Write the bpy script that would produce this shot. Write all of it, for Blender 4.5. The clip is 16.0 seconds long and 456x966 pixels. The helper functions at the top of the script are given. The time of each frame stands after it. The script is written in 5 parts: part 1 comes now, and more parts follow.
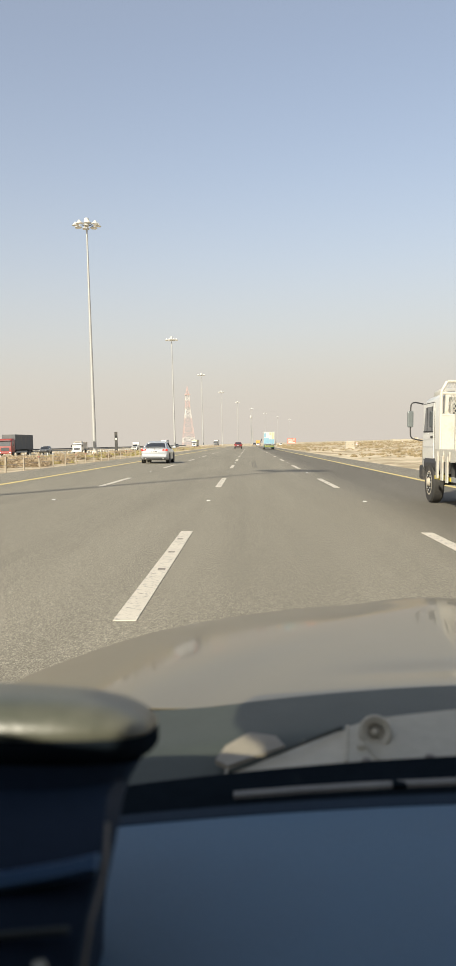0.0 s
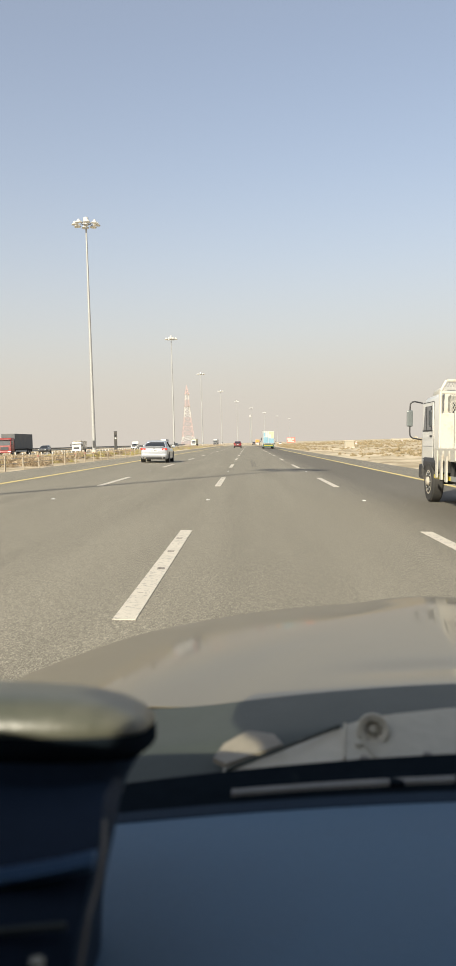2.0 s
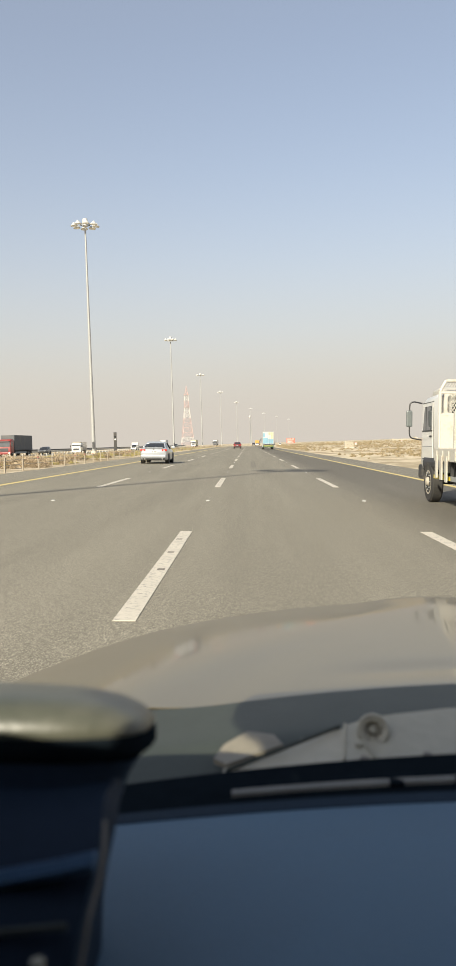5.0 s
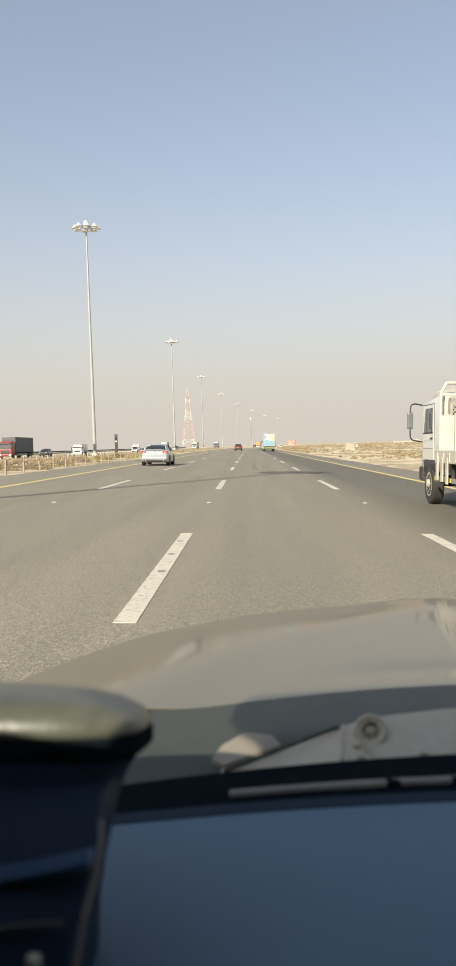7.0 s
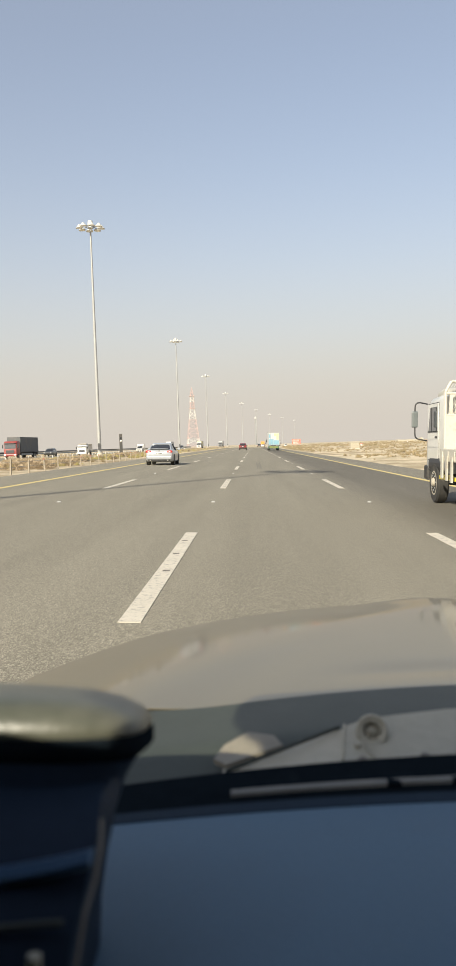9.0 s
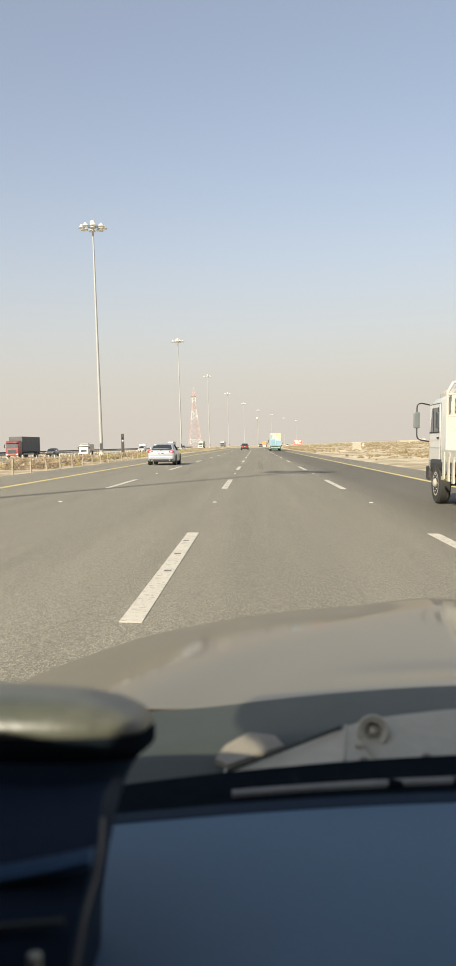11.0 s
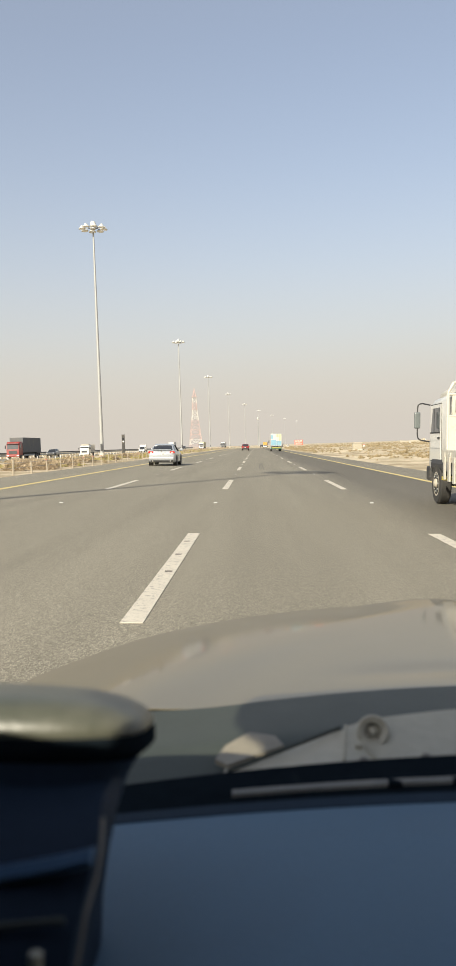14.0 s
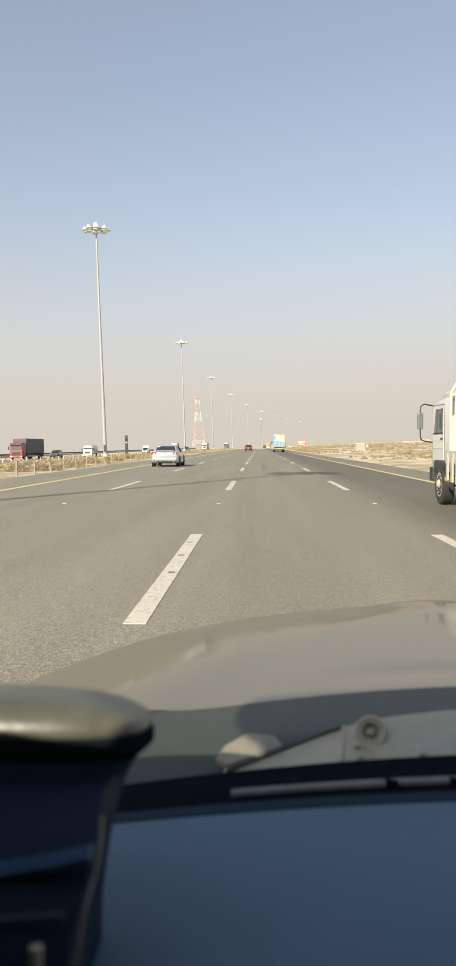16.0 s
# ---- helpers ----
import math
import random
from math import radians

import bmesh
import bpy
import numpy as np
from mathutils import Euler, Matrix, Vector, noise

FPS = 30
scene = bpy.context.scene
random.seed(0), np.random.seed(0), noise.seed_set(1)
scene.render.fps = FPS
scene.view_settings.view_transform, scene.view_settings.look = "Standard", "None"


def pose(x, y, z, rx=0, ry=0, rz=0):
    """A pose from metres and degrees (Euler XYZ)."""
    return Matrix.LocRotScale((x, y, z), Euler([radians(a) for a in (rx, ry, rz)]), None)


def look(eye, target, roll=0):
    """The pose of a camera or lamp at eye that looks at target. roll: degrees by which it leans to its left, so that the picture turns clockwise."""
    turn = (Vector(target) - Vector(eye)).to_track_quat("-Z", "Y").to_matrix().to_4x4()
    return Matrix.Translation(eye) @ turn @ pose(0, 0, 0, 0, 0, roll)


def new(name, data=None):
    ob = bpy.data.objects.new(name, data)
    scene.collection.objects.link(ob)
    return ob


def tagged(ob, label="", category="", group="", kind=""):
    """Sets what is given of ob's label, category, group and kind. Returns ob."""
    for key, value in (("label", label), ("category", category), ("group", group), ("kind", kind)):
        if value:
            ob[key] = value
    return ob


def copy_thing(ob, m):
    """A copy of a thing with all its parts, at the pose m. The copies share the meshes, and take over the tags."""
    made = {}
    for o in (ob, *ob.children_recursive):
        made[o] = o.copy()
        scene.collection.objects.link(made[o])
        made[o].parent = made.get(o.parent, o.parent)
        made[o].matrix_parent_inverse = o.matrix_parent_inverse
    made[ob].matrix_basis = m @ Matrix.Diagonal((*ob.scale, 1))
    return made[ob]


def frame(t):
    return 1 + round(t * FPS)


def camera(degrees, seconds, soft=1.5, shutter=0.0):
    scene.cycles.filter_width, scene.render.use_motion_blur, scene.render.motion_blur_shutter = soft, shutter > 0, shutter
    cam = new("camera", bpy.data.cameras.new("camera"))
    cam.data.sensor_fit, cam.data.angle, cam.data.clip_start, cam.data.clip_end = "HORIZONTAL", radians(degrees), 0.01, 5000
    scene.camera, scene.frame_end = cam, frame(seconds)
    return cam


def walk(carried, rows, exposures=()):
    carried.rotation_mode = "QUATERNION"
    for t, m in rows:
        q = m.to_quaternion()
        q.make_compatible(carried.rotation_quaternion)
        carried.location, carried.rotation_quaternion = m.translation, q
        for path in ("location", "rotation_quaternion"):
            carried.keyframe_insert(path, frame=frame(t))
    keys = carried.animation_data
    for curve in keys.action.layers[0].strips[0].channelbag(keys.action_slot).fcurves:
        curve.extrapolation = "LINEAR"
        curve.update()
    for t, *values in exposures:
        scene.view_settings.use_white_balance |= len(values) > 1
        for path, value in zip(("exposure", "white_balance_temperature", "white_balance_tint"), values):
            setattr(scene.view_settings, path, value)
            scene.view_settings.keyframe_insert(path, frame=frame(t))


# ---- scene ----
EXPOSURE = 1.25
# The carriageway falls to the right by 1.8 degrees; everything on it is set in its frame.
ROAD = pose(0, 0, 0, 0, 1.8, 0)
cam = camera(33.0, 16.0, soft=1.15)
# a phone lens focused far off: things within arm's reach go soft
cam.data.dof.use_dof, cam.data.dof.focus_distance, cam.data.dof.aperture_fstop = True, 40.0, 11.0
ROWS = [
    (0.0, -0.0105, 0.0157, 1.3567, 87.045, -0.209, 1.533),
    (0.5, -0.0085, 0.0148, 1.3553, 86.976, -0.037, 1.460),
    (1.0, -0.0067, 0.0156, 1.3559, 86.984, -0.136, 1.479),
    (1.5, -0.0079, 0.0114, 1.3572, 86.951, -0.067, 1.473),
    (2.0, -0.0088, 0.0139, 1.3562, 86.988, -0.202, 1.495),
    (2.5, -0.0077, 0.0121, 1.3572, 86.934, -0.051, 1.457),
    (3.0, -0.0073, 0.0135, 1.3569, 87.019, -0.003, 1.457),
    (3.5, -0.0094, 0.0154, 1.3559, 86.982, -0.172, 1.459),
    (4.0, -0.0094, 0.0146, 1.3563, 87.014, -0.012, 1.461),
    (6.5, -0.0054, 0.0098, 1.3565, 87.101, -0.082, 1.491),
    (7.0, -0.0049, 0.0088, 1.3560, 87.196, -0.031, 1.541),
    (7.5, -0.0045, 0.0101, 1.3558, 87.140, -0.042, 1.546),
    (8.0, -0.0020, 0.0059, 1.3582, 87.157, 0.022, 1.689),
    (8.5, -0.0028, 0.0067, 1.3575, 87.241, -0.047, 1.743),
    (9.0, -0.0007, 0.0046, 1.3589, 87.135, 0.123, 1.885),
    (11.5, -0.0012, 0.0051, 1.3583, 87.153, -0.047, 2.030),
    (12.0, -0.0017, 0.0031, 1.3586, 87.137, -0.032, 2.029),
    (12.5, -0.0020, 0.0035, 1.3586, 87.133, -0.036, 1.956),
    (13.0, -0.0010, 0.0008, 1.3588, 87.128, 0.098, 1.991),
    (13.5, -0.0005, 0.0023, 1.3587, 87.194, 0.040, 2.027),
    (14.0, 0.0003, 0.0018, 1.3593, 87.192, 0.074, 2.066),
    (14.5, -0.0000, -0.0000, 1.3600, 87.135, -0.000, 2.063),
    (15.0, 0.0001, -0.0014, 1.3606, 87.253, -0.062, 2.059),
    (15.5, 0.0022, -0.0007, 1.3609, 87.168, 0.116, 2.118),
    (16.0, 0.0050, -0.0087, 1.3627, 87.251, 0.126, 2.292),
]
walk(cam, [(t, ROAD @ pose(x, y, z, rx, ry, rz)) for t, x, y, z, rx, ry, rz in ROWS], [(0.0, EXPOSURE), (16.0, EXPOSURE)])

# ---- light ----
SUN_EL, SUN_AZ = 29.5, -155.2          # degrees; azimuth from +y towards +x: behind, over the left shoulder
world = bpy.data.worlds.new("sky")
scene.world = world
world.use_nodes = True
wn = world.node_tree.nodes
sky = wn.new("ShaderNodeTexSky")
sky.sky_type = "NISHITA"
sky.sun_disc = False
sky.sun_elevation, sky.sun_rotation = radians(SUN_EL), radians(SUN_AZ)
sky.air_density, sky.dust_density, sky.ozone_density, sky.altitude = 1.0, 1.6, 1.4, 0.0
# dust haze: a smooth gradient over all bearings, from the horizon up
wl = world.node_tree.links
wc, ws, wr, wm = wn.new("ShaderNodeTexCoord"), wn.new("ShaderNodeSeparateXYZ"), wn.new("ShaderNodeValToRGB"), wn.new("ShaderNodeMix")
wl.new(wc.outputs["Generated"], ws.inputs[0])
wl.new(ws.outputs["Z"], wr.inputs[0])
wm.data_type = "RGBA"
wr.color_ramp.interpolation = "B_SPLINE"
wr.color_ramp.elements[0].position, wr.color_ramp.elements[1].position = 0.0, 0.46
wr.color_ramp.elements[0].color, wr.color_ramp.elements[1].color = (1, 1, 1, 1), (0.27, 0.27, 0.27, 1)
for at, v in ((0.07, 0.94), (0.14, 0.76), (0.23, 0.52), (0.33, 0.36)):
    wr.color_ramp.elements.new(at).color = (v, v, v, 1)
wl.new(wr.outputs[0], wm.inputs[0])
wl.new(sky.outputs[0], wm.inputs[6])
wm.inputs[7].default_value = (3.86, 3.50, 3.12, 1.0)
wl.new(wm.outputs[2], wn["Background"].inputs["Color"])
wn["Background"].inputs["Strength"].default_value = 0.0755
sun = new("sun", bpy.data.lights.new("sun", "SUN"))
sun.data.energy, sun.data.angle, sun.data.color = 2.9, radians(0.6), (1.0, 0.92, 0.75)
to_sun = Vector((math.sin(radians(SUN_AZ)) * math.cos(radians(SUN_EL)), math.cos(radians(SUN_AZ)) * math.cos(radians(SUN_EL)), math.sin(radians(SUN_EL))))
sun.matrix_world = look(to_sun * 100, (0, 0, 0))


# ---- materials ----
def shader(name):
    m = bpy.data.materials.new(name)
    m.use_nodes = True
    n, l = m.node_tree.nodes, m.node_tree.links
    return m, n, l, n["Principled BSDF"]


def rgb(c):
    return (*c, 1.0)


def noise_node(n, l, coord, scale, detail=4.0, rough=0.6, stretch=None):
    tex = n.new("ShaderNodeTexNoise")
    tex.inputs["Scale"].default_value, tex.inputs["Detail"].default_value, tex.inputs["Roughness"].default_value = scale, detail, rough
    if stretch:
        mp = n.new("ShaderNodeMapping")
        mp.inputs["Scale"].default_value = stretch
        l.new(coord, mp.inputs["Vector"])
        coord = mp.outputs[0]
    l.new(coord, tex.inputs["Vector"])
    return tex.outputs["Fac"]


def ramp(n, l, fac, lo, hi, c0, c1):
    r = n.new("ShaderNodeValToRGB")
    r.color_ramp.elements[0].position, r.color_ramp.elements[1].position = lo, hi
    r.color_ramp.elements[0].color, r.color_ramp.elements[1].color = rgb(c0), rgb(c1)
    l.new(fac, r.inputs[0])
    return r.outputs[0]


def mixed(n, l, fac, a, b, mode="MIX"):
    x = n.new("ShaderNodeMix")
    x.data_type, x.blend_type = "RGBA", mode
    for key, v in ((0, fac), (6, a), (7, b)):
        if isinstance(v, (int, float)):
            x.inputs[key].default_value = v
        elif isinstance(v, tuple):
            x.inputs[key].default_value = rgb(v)
        else:
            l.new(v, x.inputs[key])
    return x.outputs[2]


def bumped(n, l, bsdf, fac, strength, distance):
    b = n.new("ShaderNodeBump")
    b.inputs["Strength"].default_value, b.inputs["Distance"].default_value = strength, distance
    l.new(fac, b.inputs["Height"])
    l.new(b.outputs[0], bsdf.inputs["Normal"])


def surface(name, c, rough=0.6, metal=0.0, vary=0.12, fine=40.0, coarse=3.0, dirt=None, dirt_amount=0.25, bump=0.0, coat=0.0, spec=0.5, coat_rough=0.03):
    """A painted, plastic or mineral surface: base colour varied at two scales, some dirt, fine relief."""
    m, n, l, b = shader(name)
    co = n.new("ShaderNodeTexCoord").outputs["Object"]
    f1, f2 = noise_node(n, l, co, fine), noise_node(n, l, co, coarse, 5.0)
    lo, hi = tuple(v * (1 - vary) for v in c), tuple(min(1, v * (1 + vary)) for v in c)
    col = mixed(n, l, 0.5, ramp(n, l, f1, 0.3, 0.7, lo, hi), ramp(n, l, f2, 0.3, 0.7, lo, hi))
    if dirt:
        col = mixed(n, l, ramp(n, l, f2, 0.5, 0.75, (0, 0, 0), (dirt_amount,) * 3), col, dirt)
    l.new(col, b.inputs["Base Color"])
    r = n.new("ShaderNodeMapRange")
    r.inputs["To Min"].default_value, r.inputs["To Max"].default_value = max(0.02, rough * 0.8), min(1, rough * 1.2)
    l.new(f2, r.inputs["Value"])
    l.new(r.outputs[0], b.inputs["Roughness"])
    b.inputs["Metallic"].default_value, b.inputs["Coat Weight"].default_value, b.inputs["Specular IOR Level"].default_value = metal, coat, spec
    b.inputs["Coat Roughness"].default_value = coat_rough
    if bump:
        bumped(n, l, b, f1, bump, 0.01)
    return m


def asphalt_material():
    """Worn grey asphalt with visible stone, darker wheel tracks and a newer, darker slow lane."""
    m, n, l, b = shader("asphalt")
    co = n.new("ShaderNodeTexCoord").outputs["Object"]
    vor = n.new("ShaderNodeTexVoronoi")
    vor.inputs["Scale"].default_value = 150.0
    l.new(co, vor.inputs["Vector"])
    grain = noise_node(n, l, co, 150.0, 3.0, 0.7)
    patch = noise_node(n, l, co, 0.5, 5.0, 0.6, (1.0, 0.12, 1.0))
    coarse = noise_node(n, l, co, 42.0, 4.0, 0.75, (1.0, 0.30, 1.0))
    streak = noise_node(n, l, co, 1.2, 4.0, 0.6, (1.0, 0.03, 1.0))
    stone = ramp(n, l, vor.outputs["Color"], 0.5, 1.0, (0.135, 0.122, 0.095), (0.80, 0.725, 0.57))
    col = mixed(n, l, 0.5, stone, ramp(n, l, grain, 0.35, 0.65, (0.158, 0.143, 0.110), (0.31, 0.282, 0.218)))
    col = mixed(n, l, 0.5, col, ramp(n, l, patch, 0.3, 0.7, (0.86,) * 3, (1.10,) * 3), "MULTIPLY")
    col = mixed(n, l, 0.6, col, ramp(n, l, streak, 0.3, 0.7, (0.80,) * 3, (1.12,) * 3), "MULTIPLY")
    col = mixed(n, l, 0.7, col, ramp(n, l, coarse, 0.36, 0.64, (0.74,) * 3, (1.26,) * 3), "MULTIPLY")
    sep = n.new("ShaderNodeSeparateXYZ")
    l.new(co, sep.inputs[0])
    step = n.new("ShaderNodeMapRange")
    step.interpolation_type = "SMOOTHSTEP"
    step.inputs["From Min"].default_value, step.inputs["From Max"].default_value = 1.9, 4.1
    l.new(sep.outputs["X"], step.inputs["Value"])
    past = n.new("ShaderNodeMapRange")
    past.inputs["From Min"].default_value, past.inputs["From Max"].default_value = 6.2, 6.7
    past.inputs["To Min"].default_value, past.inputs["To Max"].default_value = 1.0, 0.35
    l.new(sep.outputs["X"], past.inputs["Value"])
    mul = n.new("ShaderNodeMath")
    mul.operation = "MULTIPLY"
    l.new(step.outputs[0], mul.inputs[0])
    l.new(past.outputs[0], mul.inputs[1])
    col = mixed(n, l, mul.outputs[0], col, mixed(n, l, 1.0, col, (0.60, 0.60, 0.62), "MULTIPLY"))
    l.new(col, b.inputs["Base Color"])
    b.inputs["Roughness"].default_value = 0.85
    b.inputs["Specular IOR Level"].default_value = 0.3
    bumped(n, l, b, vor.outputs["Distance"], 0.25, 0.006)
    return m


def marking_material(name, c):
    """Thermoplastic road paint, worn through in flecks."""
    m, n, l, b = shader(name)
    co = n.new("ShaderNodeTexCoord").outputs["Object"]
    wear, grime = noise_node(n, l, co, 15.0, 6.0, 0.75), noise_node(n, l, co, 2.0, 4.0)
    col = mixed(n, l, ramp(n, l, grime, 0.35, 0.75, (0, 0, 0), (0.35,) * 3), c, tuple(v * 0.6 for v in c))
    col = mixed(n, l, ramp(n, l, wear, 0.53, 0.64, (0, 0, 0), (0.85,) * 3), col, (0.22, 0.21, 0.19))
    l.new(col, b.inputs["Base Color"])
    b.inputs["Roughness"].default_value = 0.75
    bumped(n, l, b, wear, 0.3, 0.005)
    return m


def sand_material():
    """Pale desert sand with drifts, gravel and dry tracts of scrub."""
    m, n, l, b = shader("sand")
    co = n.new("ShaderNodeTexCoord").outputs["Object"]
    big, mid, fine = noise_node(n, l, co, 0.018, 6.0), noise_node(n, l, co, 0.22, 6.0, 0.65, (1, 0.45, 1)), noise_node(n, l, co, 5.0, 6.0, 0.7)
    col = mixed(n, l, ramp(n, l, fine, 0.3, 0.7, (0, 0, 0), (1,) * 3), (0.46, 0.375, 0.265), (0.70, 0.595, 0.43))
    col = mixed(n, l, ramp(n, l, mid, 0.46, 0.56, (0, 0, 0), (0.85,) * 3), col, (0.26, 0.205, 0.125))
    col = mixed(n, l, ramp(n, l, big, 0.45, 0.62, (0, 0, 0), (0.6,) * 3), col, (0.68, 0.59, 0.43))
    l.new(col, b.inputs["Base Color"])
    b.inputs["Roughness"].default_value = 0.95
    b.inputs["Specular IOR Level"].default_value = 0.1
    bumped(n, l, b, fine, 0.7, 0.06)
    return m


def scrub_material(name="dry_scrub", c0=(0.24, 0.19, 0.105), c1=(0.29, 0.235, 0.135), c2=(0.46, 0.36, 0.22)):
    m, n, l, b = shader(name)
    rnd = n.new("ShaderNodeNewGeometry").outputs["Random Per Island"]
    r = n.new("ShaderNodeValToRGB")
    r.color_ramp.elements[0].color, r.color_ramp.elements[1].color = rgb(c0), rgb(c2)
    e = r.color_ramp.elements.new(0.5)
    e.color = rgb(c1)
    l.new(rnd, r.inputs[0])
    l.new(r.outputs[0], b.inputs["Base Color"])
    b.inputs["Roughness"].default_value = 0.9
    return m


def tinted_glass(name, c):
    m, n, l, b = shader(name)
    co = n.new("ShaderNodeTexCoord").outputs["Object"]
    l.new(ramp(n, l, noise_node(n, l, co, 3.0), 0.3, 0.7, c, tuple(v * 1.4 for v in c)), b.inputs["Base Color"])
    b.inputs["Roughness"].default_value = 0.06
    b.inputs["Specular IOR Level"].default_value = 0.7
    return m


def windscreen_material():
    m = bpy.data.materials.new("windscreen_glass")
    m.use_nodes = True
    n, l = m.node_tree.nodes, m.node_tree.links
    n.remove(n["Principled BSDF"])
    tr, gl, mx = n.new("ShaderNodeBsdfTransparent"), n.new("ShaderNodeBsdfGlossy"), n.new("ShaderNodeMixShader")
    tr.inputs["Color"].default_value = rgb((0.985, 0.99, 0.975))
    gl.inputs["Roughness"].default_value, mx.inputs[0].default_value = 0.02, 0.004
    l.new(tr.outputs[0], mx.inputs[1])
    l.new(gl.outputs[0], mx.inputs[2])
    l.new(mx.outputs[0], n["Material Output"].inputs["Surface"])
    return m


ASPHALT, SAND, SCRUB = asphalt_material(), sand_material(), scrub_material()
BUSH = scrub_material("thorn_bush", (0.28, 0.215, 0.14), (0.41, 0.32, 0.215), (0.55, 0.44, 0.30))
GRASS = scrub_material("dry_grass", (0.27, 0.24, 0.085), (0.36, 0.31, 0.12), (0.50, 0.42, 0.20))
WHITE_LINE, YELLOW_LINE = marking_material("white_marking", (0.62, 0.565, 0.468)), marking_material("yellow_marking", (0.72, 0.57, 0.22))
GALV = surface("galvanised_steel", (0.30, 0.31, 0.31), 0.55, 0.3, 0.10, 12, 0.8, (0.35, 0.30, 0.22), 0.3)
MAST_GREY = surface("mast_zinc", (0.35, 0.355, 0.35), 0.55, 0.2, 0.08, 12, 0.8, (0.42, 0.37, 0.28), 0.3)
LAMP_WHITE = surface("lamp_housing", (0.52, 0.52, 0.50), 0.4, 0.0, 0.08, 8, 1.5, (0.5, 0.42, 0.3), 0.4)
DARK_STEEL = surface("dark_steel", (0.06, 0.06, 0.065), 0.5, 0.3, 0.2, 20, 2)
POST_WOOD = surface("post_weathered", (0.32, 0.275, 0.21), 0.85, 0.0, 0.2, 30, 4, (0.25, 0.2, 0.14), 0.5, 0.4)
# distance haze is mixed into the pylon's red, which pales it
HAZED_PYLON_RED = surface("hazed_pylon_red", (0.52, 0.37, 0.345), 0.7, 0.0, 0.12, 2, 0.2, (0.7, 0.55, 0.45), 0.4)
PYLON_WHITE = surface("pylon_white", (0.68, 0.65, 0.60), 0.7, 0.0, 0.1, 2, 0.2, (0.6, 0.5, 0.4), 0.3)
CABINET_CREAM = surface("cabinet_cream", (0.42, 0.38, 0.30), 0.7, 0.0, 0.1, 20, 3, (0.3, 0.24, 0.16), 0.5)
CONCRETE = surface("concrete", (0.55, 0.50, 0.42), 0.9, 0.0, 0.15, 15, 1.5, (0.4, 0.33, 0.24), 0.4, 0.3)
TYRE = surface("tyre_rubber", (0.035, 0.033, 0.03), 0.85, 0.0, 0.2, 30, 4, (0.20, 0.17, 0.13), 0.55)
CAP_RED = surface("faded_red_cap", (0.33, 0.13, 0.10), 0.7, 0.0, 0.2, 30, 6, (0.3, 0.24, 0.17), 0.4)
RIM = surface("wheel_steel", (0.55, 0.53, 0.48), 0.4, 0.5, 0.12, 20, 4, (0.3, 0.24, 0.17), 0.4)
RIM_DUSTY = surface("dusty_rim", (0.42, 0.38, 0.31), 0.7, 0.0, 0.12, 25, 5, (0.25, 0.2, 0.14), 0.5)
BOARD_WORN = surface("worn_board", (0.42, 0.38, 0.31), 0.8, 0.0, 0.2, 30, 6, (0.2, 0.15, 0.1), 0.7)
GLASS_DARK = tinted_glass("tinted_glass", (0.02, 0.022, 0.025))
GLASS_CAB = tinted_glass("cab_glass", (0.05, 0.055, 0.06))
BLACK_PLASTIC = surface("black_plastic", (0.02, 0.02, 0.022), 0.5, 0.0, 0.2, 60, 4, (0.1, 0.08, 0.06), 0.3)
CHASSIS = surface("chassis_black", (0.03, 0.03, 0.03), 0.7, 0.0, 0.3, 15, 3, (0.2, 0.16, 0.11), 0.5)
TRUCK_WHITE = surface("truck_white", (0.49, 0.47, 0.41), 0.5, 0.0, 0.10, 30, 5.0, (0.26, 0.19, 0.12), 0.65, 0.05, 0.2)
SIGN_YELLOW = surface("reflective_yellow", (0.58, 0.45, 0.03), 0.4, 0.0, 0.08, 30, 4, (0.4, 0.33, 0.1), 0.3)
POST_YELLOW = surface("yellow_paint", (0.78, 0.48, 0.03), 0.5, 0.0, 0.08, 30, 4, (0.4, 0.28, 0.1), 0.3)
INK = surface("black_print", (0.015, 0.015, 0.015), 0.6, 0.0, 0.1)
LAMP_RED = surface("red_lamp", (0.45, 0.025, 0.02), 0.2, 0.0, 0.1, 30, 5, coat=0.5)
LAMP_AMBER = surface("amber_lamp", (0.80, 0.22, 0.02), 0.25, 0.0, 0.1, 30, 5, coat=0.5)
LAMP_CLEAR = surface("clear_lamp", (0.75, 0.75, 0.72), 0.15, 0.2, 0.05, coat=0.5)
PLATE_WHITE = surface("plate_white", (0.75, 0.75, 0.73), 0.4, 0.0, 0.05)
BARE_WOOD = surface("bare_timber", (0.40, 0.26, 0.14), 0.8, 0.0, 0.2, 30, 4)
WARN_RED = surface("warning_red", (0.62, 0.07, 0.03), 0.45, 0.0, 0.1, 20, 4)
CAR_RED = surface("car_red", (0.24, 0.02, 0.018), 0.25, 0.0, 0.05, 20, 2, (0.4, 0.2, 0.14), 0.2, coat=0.6)
CAR_SILVER = surface("car_silver", (0.42, 0.44, 0.47), 0.3, 0.35, 0.04, 20, 1, (0.5, 0.45, 0.36), 0.2, coat=0.6)
CAR_WHITE = surface("car_white", (0.66, 0.65, 0.61), 0.3, 0.0, 0.04, 20, 1, (0.5, 0.42, 0.3), 0.25, coat=0.5)
